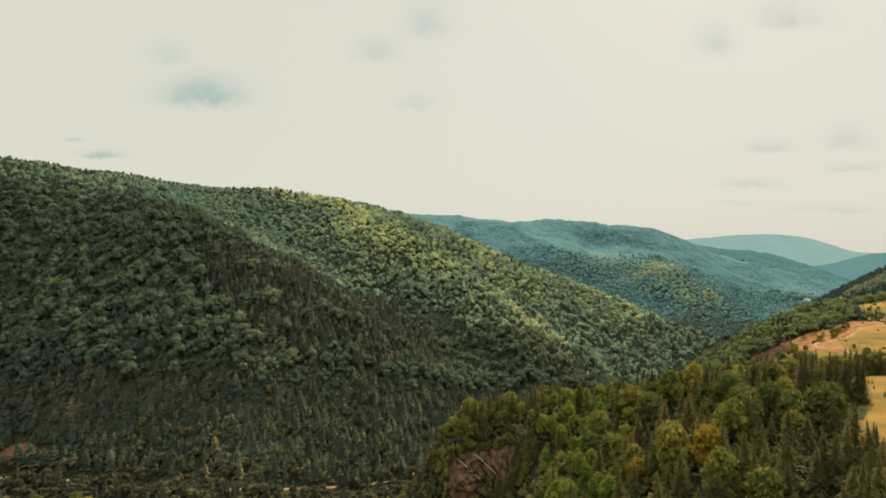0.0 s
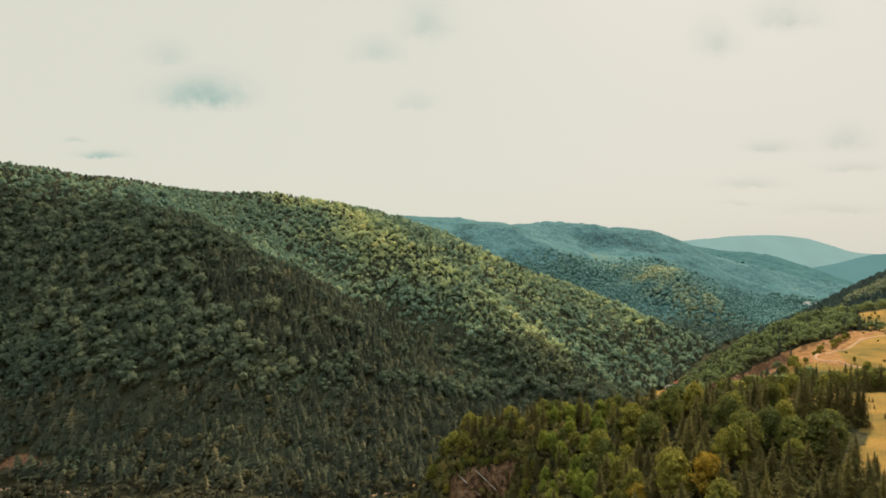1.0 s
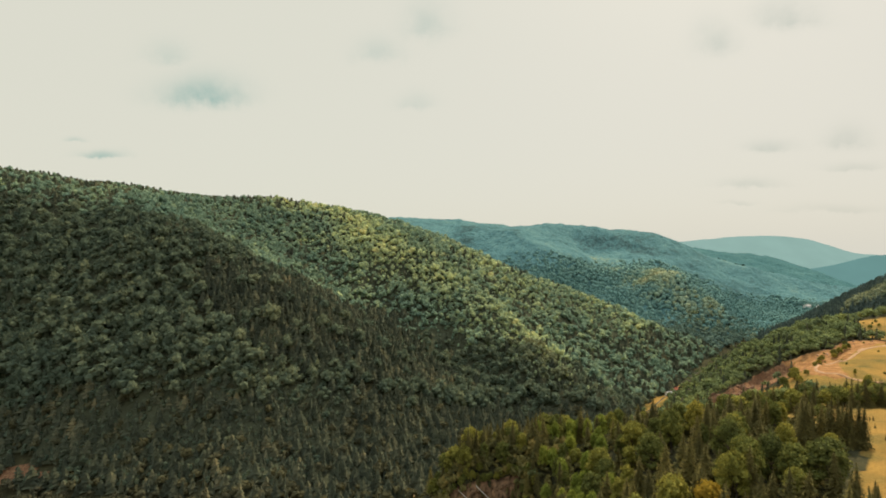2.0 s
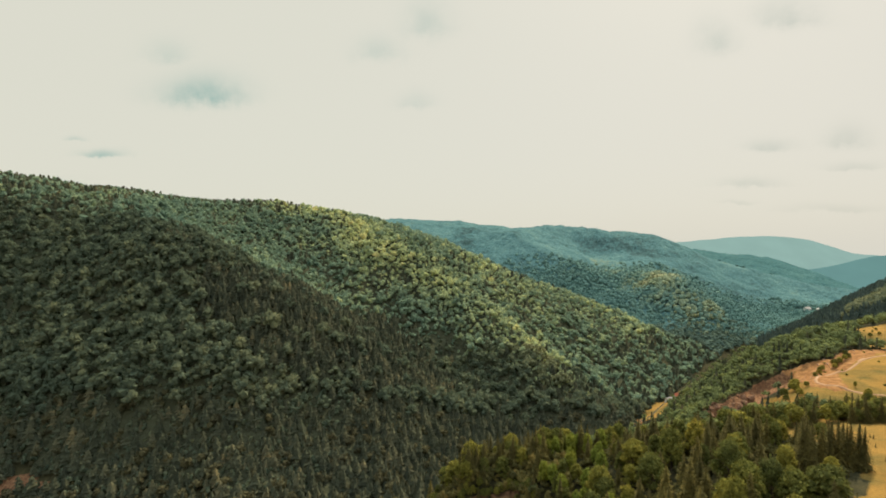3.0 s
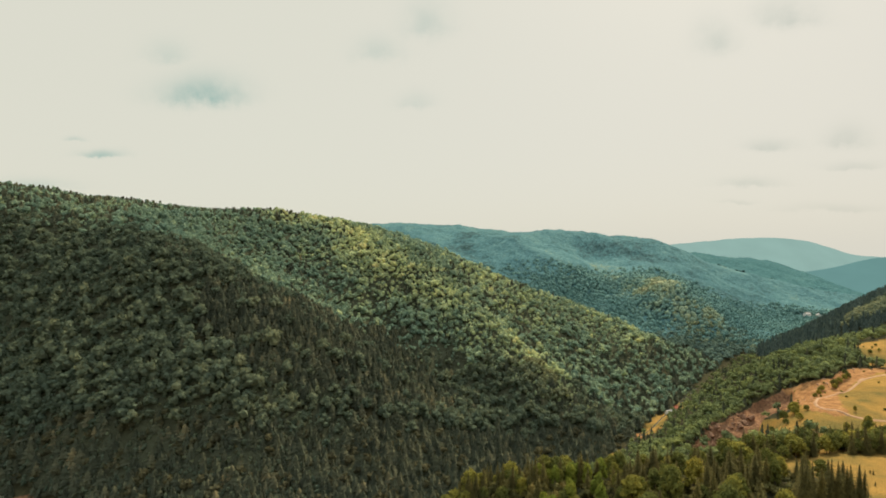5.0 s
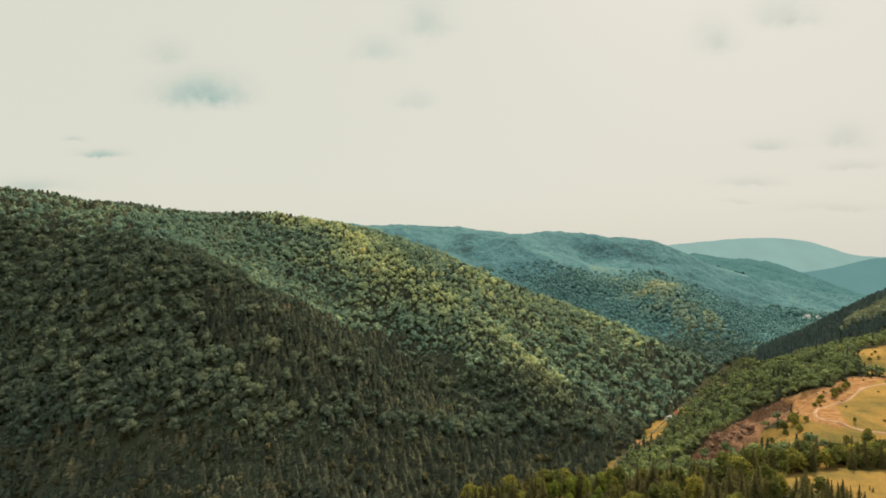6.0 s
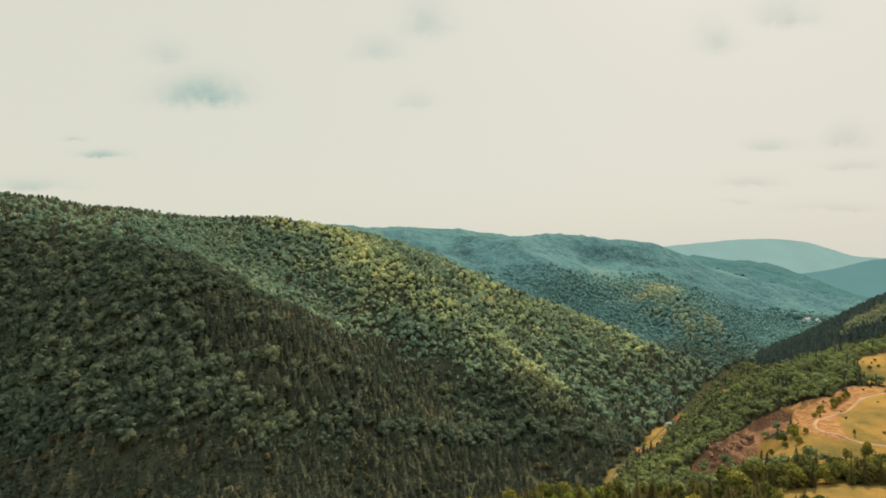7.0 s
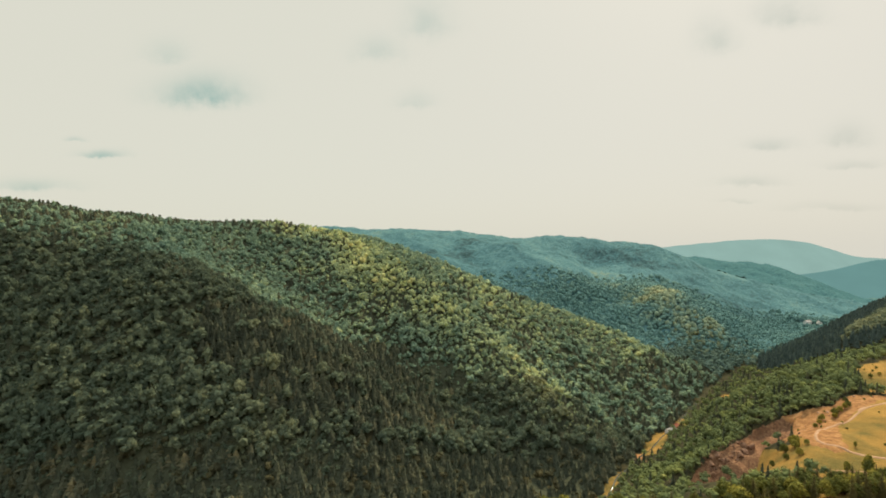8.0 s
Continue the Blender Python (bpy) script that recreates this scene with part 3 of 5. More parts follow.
def broadleaf_far(seed, lobes, count, leaf, low=0.30):
    """A domed crown of leafy lobes, about 1 wide and 1 high, for the hillside woods."""
    rng = np.random.default_rng(seed)
    v, f = ICO1
    keep = f[v[f][:, :, 2].mean(1) > -0.45]
    pieces, mids = [], []
    for k in range(lobes):
        t = (k + 0.3) / lobes
        z = 0.80 - (0.80 - low) * t ** 1.15
        r = 0.27 * math.sqrt(min(1.0, 1.9 * t)) * rng.uniform(0.8, 1.2) * (k > 0)
        ang = k * 2.4 + rng.uniform(-.5, .5)
        size = rng.uniform(0.20, 0.30) * (7 / lobes) ** 0.3
        c, sq = np.array([math.cos(ang) * r, math.sin(ang) * r, z]), np.array([size, size, size * rng.uniform(0.75, 1.0)])
        turn = rng.uniform(0, 6.28)
        w = np.stack([v[:, 0] * math.cos(turn) - v[:, 1] * math.sin(turn), v[:, 0] * math.sin(turn) + v[:, 1] * math.cos(turn), v[:, 2]], 1)
        pieces.append((w * sq * rng.uniform(0.58, 1.02, (len(v), 1)) + c, keep))
        mids.append((c, sq))
    pick = rng.integers(0, lobes, count)
    d = rng.normal(0, 1, (count, 3))
    d /= np.linalg.norm(d, axis=1)[:, None]
    d[:, 2] = np.where(d[:, 2] < -0.1, -d[:, 2], d[:, 2])
    p = np.array([mids[i][0] for i in pick]) + d * np.array([mids[i][1] for i in pick]) * rng.uniform(0.80, 1.18, (count, 1))
    pieces.append(clumps(p, d, leaf, rng, 0.7, False))
    verts, tris = joined(pieces)
    return verts, tris, np.zeros(len(tris), bool)


def dome_far(seed):
    """A rounded tree top about 1 wide and 1 high, for hills a kilometre off and more."""
    rng = np.random.default_rng(seed)
    v, f = ICO1
    keep = f[v[f][:, :, 2].mean(1) > -0.2]
    body = v * np.array([0.5, 0.5, 0.45]) * rng.uniform(0.75, 1.2, (len(v), 1)) + np.array([0, 0, 0.55])
    d = rng.normal(0, 1, (9, 3))
    d /= np.linalg.norm(d, axis=1)[:, None]
    d[:, 2] = np.abs(d[:, 2])
    verts, tris = joined([(body, keep), clumps(np.array([0, 0, 0.55]) + d * 0.48, d, 0.30, rng, 0.4, False)])
    return verts, tris, np.arange(len(tris)) < len(keep)


def conifer_far(seed, tiers=6, sides=8):
    """A narrow ragged spire 1 high."""
    rng = np.random.default_rng(seed)
    out = []
    for k in range(tiers):
        t = k / tiers
        r, z = 0.25 * (1 - t) ** 0.8 + 0.025, 0.08 + 0.86 * t
        a = np.arange(sides) * 2 * np.pi / sides + rng.uniform(0, 6)
        rr = r * np.where(np.arange(sides) % 2 == 0, 1.15, 0.7) * rng.uniform(0.8, 1.2, sides)
        rim = np.stack([np.cos(a) * rr, np.sin(a) * rr, z - 0.03 - rr * 0.12 + rng.uniform(-.02, .02, sides)], 1)
        v = np.concatenate([rim, [[0, 0, z + 0.15]]])
        i = np.arange(sides)
        out.append((v, np.stack([i, (i + 1) % sides, np.full(sides, sides)], 1)))
    verts, tris = joined(out)
    return verts, tris, np.zeros(len(tris), bool)


def wood(name, label, places, shapes, mat, rng):
    """One stretch of woodland: places hold x, y, width, height and tint of each tree."""
    if not len(places):
        return
    pl = np.asarray(places)
    z = height(pl[:, 0], pl[:, 1])
    vs, fs, sm, ti, at = [], [], [], [], 0
    pick = rng.integers(0, len(shapes), len(pl))
    for k, (sv, sf, ss) in enumerate(shapes):
        rows = np.flatnonzero(pick == k)
        if not len(rows):
            continue
        a = rng.uniform(0, 6.28, len(rows))
        c, s = np.cos(a)[:, None], np.sin(a)[:, None]
        w, h = pl[rows, 2][:, None], pl[rows, 3][:, None]
        lean = rng.normal(0, 0.04, (2, len(rows), 1))
        zz = sv[None, :, 2] * h
        x = (sv[None, :, 0] * c - sv[None, :, 1] * s) * w + pl[rows, 0][:, None] + lean[0] * zz
        y = (sv[None, :, 0] * s + sv[None, :, 1] * c) * w + pl[rows, 1][:, None] + lean[1] * zz
        vs.append(np.stack([x, y, zz + z[rows][:, None]], 2).reshape(-1, 3))
        fs.append((sf[None] + (np.arange(len(rows)) * len(sv))[:, None, None]).reshape(-1, 3) + at)
        sm.append(np.tile(ss, len(rows)))
        ti.append(np.repeat(pl[rows, 4], len(sv)))
        at += len(rows) * len(sv)
    me = mesh_of(name, np.concatenate(vs), np.concatenate(fs), mat, np.concatenate(sm), np.concatenate(ti))
    tagged(new(name, me), label, "woodland", kind="stuff")


def line_off(line, x, y):
    """Distance in plan from a line of places."""
    d = np.full(len(x), 1e9)
    for a, b in zip(line[:-1], line[1:]):
        ax, ay, bx, by = a[0], a[1], b[0], b[1]
        t = np.clip(((x - ax) * (bx - ax) + (y - ay) * (by - ay)) / ((bx - ax) ** 2 + (by - ay) ** 2), 0, 1)
        d = np.minimum(d, np.hypot(x - ax - t * (bx - ax), y - ay - t * (by - ay)))
    return d


def sunlit_wood(x, y):
    """Painted sun on the far spur and the flank above it, 0 to 1."""
    x, y = x + 16 * rough(x, y, 50, 71), y + 24 * rough(x, y, 70, 72)
    spur = np.exp(-(line_off([(488, 1190), (512, 1130), (524, 1070), (545, 1010)], x, y) / 44) ** 2)
    flank = np.exp(-((x - 474) / 46) ** 2 - ((y - 1430) / 80) ** 2) + 0.8 * np.exp(-((x - 470) / 40) ** 2 - ((y - 1290) / 40) ** 2)
    return np.clip((spur + 0.6 * flank) * (0.9 + 0.5 * rough(x, y, 34, 73)), 0, 1)


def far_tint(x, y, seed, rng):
    """Tint of far woods: patches of species, nearer darker for less haze, sunlit spur."""
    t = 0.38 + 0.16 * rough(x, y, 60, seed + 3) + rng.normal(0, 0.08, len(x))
    return np.clip(t + 0.72 * sunlit_wood(x, y) - 0.14 * np.clip((1480 - y) / 330, 0, 1) * (y > 950), 0, 1)


def canopy(name, label, x0, x1, y0, y1, cell, keep, lift, mat, seed, bumps):
    """A closed leafy canopy over a stretch of land, bumpy with tree tops."""
    rng = np.random.default_rng(seed)
    xs, ys = np.arange(x0, x1, cell), np.arange(y0, y1, cell)
    gx, gy = np.meshgrid(xs, ys)
    x = gx.ravel() + rng.uniform(-.35, .35, gx.size) * cell
    y = gy.ravel() + rng.uniform(-.35, .35, gx.size) * cell
    ok = keep(x, y)
    z = np.zeros(len(x))
    z[ok] = height(x[ok], y[ok]) + np.interp(y[ok], lift[0], lift[1])
    for size, amount in bumps:
        z += amount * rough(x, y, size, seed + int(size))
    z += rng.uniform(-.5, .5, len(x)) * bumps[0][1]
    nx, ny = len(xs), len(ys)
    i = (np.arange(ny - 1)[:, None] * nx + np.arange(nx - 1)[None]).ravel()
    quad = ok[i] & ok[i + 1] & ok[i + nx] & ok[i + nx + 1]
    i = i[quad]
    tris = np.concatenate([np.stack([i, i + 1, i + nx + 1], 1), np.stack([i, i + nx + 1, i + nx], 1)])
    used = np.unique(tris)
    back = np.zeros(len(x), np.int64)
    back[used] = np.arange(len(used))
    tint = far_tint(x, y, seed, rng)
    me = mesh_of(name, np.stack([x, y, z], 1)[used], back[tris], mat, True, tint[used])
    tagged(new(name, me), label, "woodland", kind="stuff")


def scatter(x0, x1, y0, y1, gap, rng):
    """Jittered places in a stretch of the plan."""
    gx, gy = np.meshgrid(np.arange(x0, x1, gap), np.arange(y0, y1, gap))
    x = gx.ravel() + rng.uniform(-.48, .48, gx.size) * gap
    y = gy.ravel() + rng.uniform(-.48, .48, gx.size) * gap
    return x, y


def bare(x, y):
    out = np.zeros(len(x), bool)
    for poly in MEADOWS + EARTH + ROCK + [CLIFF]:
        out |= inside(x, y, poly)
    return out


def stream_off(x, y):
    """Distance from the stream."""
    return line_off(LAND["stream"], x, y)


NEAR_STAND = [(20, 90), (60, 75), (100, 95), (112, 134), (122, 147), (142, 170), (166, 196), (156, 232), (105, 268), (60, 296), (18, 294), (-12, 282), (-6, 258), (12, 255), (40, 253), (48, 240), (40, 215), (36, 160)]
CONIFER_LAND = [(-250, 500), (-207, 548), (-150, 604), (-79, 632), (-10, 580), (35, 537), (12, 488), (-46, 458), (-97, 441), (-149, 441), (-192, 446), (-239, 465)]
DARK_CONIFERS = [(560, 850), (600, 770), (640, 715), (900, 740), (1300, 800), (1300, 1000), (900, 1050), (720, 1010), (620, 950)]
CLEARING = [(640, 768), (700, 738), (840, 800), (800, 860), (700, 822)]
SUNLIT_BAND = [(-330, 935), (-213, 905), (-150, 835), (-132, 768), (-74, 735), (-12, 695), (25, 655), (62, 618), (102, 596), (140, 572), (166, 548)]
VILLAGE = (992, 1288)


def plant_hills():
    rng = np.random.default_rng(11)
    wide = [broadleaf_far(s, 6, 84, 0.14) for s in range(20, 28)]
    light = [broadleaf_far(s, 3, 26, 0.21, 0.44) for s in range(28, 33)]
    round_top = [broadleaf_far(s, 3, 24, 0.22, 0.45) for s in range(80, 86)]
    spires = [conifer_far(s) for s in range(30, 36)]
    sx = np.array([p[0] for p in LAND["stream"]])
    sy = np.array([p[1] for p in LAND["stream"]])

    def crest_y(x):
        return np.interp(x, [-800, -575, -508, -409, -316, -213, -130, -46, 20, 97, 173, 271, 341, 450], [790, 800, 925, 985, 1010, 1012, 985, 940, 915, 903, 885, 897, 902, 905])

    def over(x, y):
        """True on the far side of the stream."""
        return y > np.interp(x, sx, sy)
    def hillside(x, y):
        return (stream_off(x, y) > np.where(x < 0, 0.5, 4)) & ~bare(x, y) & ~inside(x, y, NEAR_STAND) & (y < crest_y(x)) & over(x, y) & (x > -0.96 * y - 15)

    def conifers(x, y):
        return inside(x + 26 * rough(x, y, 36, 17) + 12 * rough(x, y, 9, 19), y + 24 * rough(x, y, 30, 18) + 12 * rough(x, y, 8, 20), CONIFER_LAND)
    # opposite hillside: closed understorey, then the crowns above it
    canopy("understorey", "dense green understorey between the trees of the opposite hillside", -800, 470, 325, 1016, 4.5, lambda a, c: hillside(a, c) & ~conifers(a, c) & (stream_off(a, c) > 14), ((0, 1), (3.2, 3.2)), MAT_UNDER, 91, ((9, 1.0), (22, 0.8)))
    x, y = scatter(-800, 470, 325, 1016, 5.8, rng)
    keep = hillside(x, y) & (rng.uniform(size=len(x)) < np.where(y < 590, 0.86, 0.92))
    x, y = x[keep], y[keep]
    mixed = conifers(x, y)
    n = len(x)
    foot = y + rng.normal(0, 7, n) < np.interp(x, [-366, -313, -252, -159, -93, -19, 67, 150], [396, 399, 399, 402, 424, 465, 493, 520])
    zt = height(x, y)
    con = rng.uniform(size=n) < np.where(mixed, 0.72, np.where(foot, 0.5, 0.03)) + 0.14 * (rough(x, y, 70, 21) > 0.35)
    con |= (x > 10) & (zt < 34) & (rng.uniform(size=n) < 0.38)
    con |= (zt > np.interp(x, [-800, -508, -240, 0], [258, 258, 240, 185])) & (x < -260) & (rng.uniform(size=n) < 0.5)
    big = np.clip((560 - y) / 60, 0, 1) * ~foot
    size = (5.6 + 1.8 * big + (8.0 + 2.0 * big) * rng.uniform(size=n) ** 1.9) * (1 - 0.16 * rough(x, y, 60, 22)) * np.where(foot, 0.72, np.where(y > 590, 0.88, 1.0))
    # tint lightened mainly for sun on the eastern spur and the crest above it
    band = np.exp(-(line_off(SUNLIT_BAND, x, y) / 42) ** 2)
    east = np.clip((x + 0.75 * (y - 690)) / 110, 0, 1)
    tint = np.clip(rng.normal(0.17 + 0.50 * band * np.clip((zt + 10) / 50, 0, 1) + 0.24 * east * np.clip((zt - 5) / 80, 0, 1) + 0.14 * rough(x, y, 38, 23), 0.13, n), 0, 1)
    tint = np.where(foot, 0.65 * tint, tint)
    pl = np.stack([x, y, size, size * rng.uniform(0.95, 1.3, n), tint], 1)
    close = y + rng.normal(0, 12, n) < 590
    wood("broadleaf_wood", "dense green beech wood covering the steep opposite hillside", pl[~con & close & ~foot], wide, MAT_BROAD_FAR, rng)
    wood("lower_broadleaf_wood", "dark olive broadleaf wood along the foot of the opposite hillside, coloured for thinner haze", pl[~con & close & foot], light, MAT_BROAD_LOW, rng)
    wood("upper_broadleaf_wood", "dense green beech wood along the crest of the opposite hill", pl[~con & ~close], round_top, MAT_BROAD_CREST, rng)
    # young growth between the tall crowns of the steep face
    xf, yf = scatter(-640, -90, 345, 590, 5.8, rng)
    kf = hillside(xf, yf) & ~conifers(xf, yf) & (yf < 645 + 0.25 * xf)
    xf, yf = xf[kf], yf[kf]
    sf = rng.uniform(3.4, 5.8, len(xf))
    low = [broadleaf_far(s, 3, 40, 0.17, 0.48) for s in range(90, 94)]
    wood("young_broadleaf_wood", "young green trees between the tall beeches of the hillside", np.stack([xf, yf, sf, 3.2 + sf * rng.uniform(0.5, 0.9, len(xf)), np.clip(rng.normal(0.2, 0.15, len(xf)), 0, 1)], 1), low, MAT_BROAD_FAR, rng)
    xg, yg = scatter(-170, 170, 545, 830, 6.5, rng)
    kg = hillside(xg, yg) & (line_off(SUNLIT_BAND, xg, yg) < 45)
    xg, yg = xg[kg], yg[kg]
    sg = rng.uniform(4.0, 6.4, len(xg))
    wood("young_broadleaf_wood", "young trees between the beeches of the lit spur, sunlight in their light green", np.stack([xg, yg, sg, 3.6 + sg * rng.uniform(0.5, 0.9, len(xg)), np.clip(rng.normal(0.52, 0.15, len(xg)), 0, 1)], 1), low, MAT_BROAD_CREST, rng)
    # conifers stand closer together
    x2, y2 = scatter(-400, 80, 340, 650, 4.6, rng)
    low_slope = (y2 < np.interp(x2, [-366, -313, -252, -159, -93, -19, 67], [396, 399, 399, 402, 424, 465, 493])) & (stream_off(x2, y2) > 16)
    k2 = (conifers(x2, y2) | low_slope & (rng.uniform(size=len(x2)) < 0.45)) & (stream_off(x2, y2) > 5) & over(x2, y2) & ~bare(x2, y2) & (rng.uniform(size=len(x2)) < 0.88)
    xc, yc = np.concatenate([x[con & ~mixed], x2[k2]]), np.concatenate([y[con & ~mixed], y2[k2]])
    n = len(xc)
    hc = 8.5 + 8.0 * rng.uniform(size=n) ** 1.6
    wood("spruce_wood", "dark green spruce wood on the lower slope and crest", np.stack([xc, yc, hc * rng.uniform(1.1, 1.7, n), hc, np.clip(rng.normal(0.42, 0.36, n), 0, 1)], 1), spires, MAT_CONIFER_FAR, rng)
    # the near side of the stream: valley floor, bank and slope up to the quarry and crest
    x, y = scatter(-420, 760, 222, 900, 6.2, rng)
    keep = (stream_off(x, y) > np.where(x < 0, 0.5, 3.5)) & ~bare(x, y) & ~inside(x, y, NEAR_STAND) & ~over(x, y) & (x < 0.98 * y + 20) & (x > -0.97 * y - 20) & ~inside(x, y, DARK_CONIFERS)
    keep &= ~((x > 20) & (y < 240)) & ~((x > 150) & (y < 263)) & ~((np.abs(x - 215) < 60) & (y > 285) & (y < 350) & (rng.uniform(size=len(x)) < 0.9))
    keep &= ~inside(x, y, [(0, 254), (4, 240), (20, 236), (36, 234), (46, 242), (36, 252), (16, 255)])
    xr, yr = scatter(-300, -104, 292, 336, 3.4, rng)
    road = np.interp(xr, [-330, -285, -200, -133, -108], [340, 338, 322, 314, 315])
    kr = (yr < road - 2) & (yr > road - 16)
    keep &= ~inside(x, y, [(-42, 326), (-8, 328), (-8, 352), (-34, 352)])
    x, y = np.concatenate([x[keep], xr[kr]]), np.concatenate([y[keep], yr[kr]])
    # thicket along the rim of the quarry
    xt, yt = scatter(188, 420, 372, 470, 4.2, rng)
    kt = ~bare(xt, yt) & (yt > 372) & ~inside(xt, yt, [(250, 330), (300, 370), (420, 400), (420, 330)])
    x, y = np.concatenate([x, xt[kt]]), np.concatenate([y, yt[kt]])
    n = len(x)
    con = rng.uniform(size=n) < np.where(x < 40, 0.3, 0.10 + 0.25 * (rough(x, y, 45, 27) > 0.3))
    size = (3.4 + 6.0 * rng.uniform(size=n) ** 2.4) * (1 - 0.15 * rough(x, y, 40, 25))
    pl = np.stack([x, y, size, size * rng.uniform(0.85, 1.25, n), np.clip(rng.normal(0.42, 0.26, n), 0, 1)], 1)
    west = x < 30
    wood("bank_wood", "bright green young broadleaf trees on the bank above the stream", pl[~con & ~west], low, MAT_BANK, rng)
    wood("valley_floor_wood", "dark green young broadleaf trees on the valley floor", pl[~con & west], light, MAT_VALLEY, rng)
    pl[:, 3] *= 1.5
    wood("valley_spruce_wood", "green young spruces on the valley floor", pl[con], spires, MAT_CONIFER_FAR, rng)
    # undergrowth round the knoll and its cliff
    x, y = scatter(-70, 66, 196, 305, 3.6, rng)
    keep = (~bare(x, y) | (inside(x, y, CLIFF) & (rng.uniform(size=len(x)) < 0.45))) & (rng.uniform(size=len(x)) < 0.8)
    xt, yt = scatter(-12, 62, 247, 262, 2.4, rng)
    kt = ~inside(xt, yt, CLIFF)
    x, y = np.concatenate([x[keep], xt[kt]]), np.concatenate([y[keep], yt[kt]])
    n = len(x)
    size = rng.uniform(2.2, 5.2, n)
    wood("undergrowth", "dark olive undergrowth and saplings round the cliff", np.stack([x, y, size, size * rng.uniform(0.8, 1.7, n), rng.uniform(0.1, 1, n)], 1), light, MAT_SCRUB, rng)
    # shrub layer under the near stand
    x, y = scatter(-12, 180, 78, 300, 4.0, rng)
    keep = inside(x, y, NEAR_STAND) & ~bare(x, y)
    x, y = x[keep], y[keep]
    n = len(x)
    size = rng.uniform(2.6, 5.0, n)
    wood("shrub_layer", "dark olive shrubs under the trees of the near stand", np.stack([x, y, size, size * rng.uniform(0.6, 1.0, n), rng.uniform(0, .7, n)], 1), low, MAT_SCRUB, rng)
    # dark spruce spur beyond
    x, y = scatter(550, 1320, 700, 1060, 7.6, rng)
    keep = inside(x, y, DARK_CONIFERS)
    x, y = x[keep], y[keep]
    n = len(x)
    hc = rng.uniform(13, 19, n)
    patch = inside(x, y, CLEARING)
    wood("dark_spruce_wood", "dark spruce wood on a spur beyond the meadows", np.stack([x, y, hc * 0.9, hc, rng.uniform(0, .9, n)], 1)[~patch], spires, MAT_SPUR, rng)
    wood("spur_broadleaf_wood", "light green broadleaf clearing among the spruces of the spur", np.stack([x, y, hc * 0.7, hc * .6, rng.uniform(.2, .6, n)], 1)[patch], light, MAT_BROAD_FAR, rng)
    # woods where the valley bends
    x, y = scatter(230, 1000, 780, 1300, 9.5, rng)
    keep = (rng.uniform(size=len(x)) < np.clip((1050 - y) / 60, 0, 1)) & ~inside(x, y, DARK_CONIFERS) & ~bare(x, y) & (stream_off(x, y) > 3) & ~(~over(x, y) & (x < 760) & (y < 900)) & ~(over(x, y) & (x < 470) & (y < crest_y(x)))
    x, y = x[keep], y[keep]
    n = len(x)
    size = rng.uniform(9, 14, n) * np.interp(y, [950, 1040], [1.0, 0.82])
    wood("valley_wood", "dark woods where the valley bends, blued for haze", np.stack([x, y, size, size * rng.uniform(0.9, 1.2, n), np.clip(rng.uniform(0, .5, n) + 0.8 * sunlit_wood(x, y), 0, 1)], 1), light, MAT_WOOD_MID, rng)
    # distant hills: a closed canopy, with single tops standing out of it
    def distant(x, y):
        return (x > -0.38 * y) & (x < 0.97 * y) & (y > 960 + 30 * rough(x, y, 60, 33)) & ~inside(x, y, DARK_CONIFERS) & (np.hypot(x - VILLAGE[0] + 12, (y - VILLAGE[1] + 16) * 0.8) > 36)
    def beyond(x, y):
        return y > np.interp(x, [-700, 137, 429, 636, 788, 950, 1120, 1500], [2000, 2000, 1790, 1750, 1700, 1660, 1600, 1560])
    canopy("distant_wood", "blue-green woods covering the far hills, haze painted into their colour", -760, 2420, 940, 2080, 5.8, lambda a, c: distant(a, c) & ~beyond(a, c - 8), ((1250, 1400), (4.5, 8.0)), MAT_CANOPY_FAR, 95, ((11, 2.2), (28, 3.0), (90, 4.0)))
    canopy("farthest_wood", "pale woods on the hills behind, haze painted into their colour", -760, 2420, 1560, 2480, 7.5, lambda a, c: distant(a, c) & beyond(a, c), ((0, 1), (8.0, 8.0)), MAT_CANOPY_HAZE, 97, ((12, 2.6), (30, 3.0), (90, 3.4)))
    x, y = scatter(-300, 1400, 965, 1400, 7.8, rng)
    keep = distant(x, y) & ~bare(x, y) & ~beyond(x, y - 20) & (rng.uniform(size=len(x)) < np.clip((1400 - y) / 90, 0, 1))
    x, y = x[keep], y[keep]
    n = len(x)
    size = (7.0 + 6.5 * rng.uniform(size=n) ** 1.6) * np.interp(y, [1000, 1500], [1.0, 1.15])
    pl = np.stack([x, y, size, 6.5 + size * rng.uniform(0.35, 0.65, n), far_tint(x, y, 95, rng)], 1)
    firs = rng.uniform(size=n) < 0.05 + 0.35 * (rough(x, y, 140, 31) > 0.4) * (1 - sunlit_wood(x, y))
    wood("distant_broadleaf_wood", "distant broadleaf trees on the far hills, blue-green with painted haze", pl[~firs], [dome_far(s) for s in range(50, 56)], MAT_CANOPY_MID, rng)
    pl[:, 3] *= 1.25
    wood("distant_spruce_wood", "distant spruces on the far hills, blue-green with painted haze", pl[firs], [conifer_far(s, 3, 6) for s in range(56, 60)], MAT_CANOPY_MID, rng)



plant_hills()


# ------------------------------------------------------------ single trees of the near stand
def tree_kind(name, meshes, label, group):
    """A tree as a root with trunk and crown."""
    root = new(name)
    root.empty_display_size = 1.0
    part("trunk", meshes[0], root)
    part("crown", meshes[1], root)
    return tagged(root, label, "tree", group)


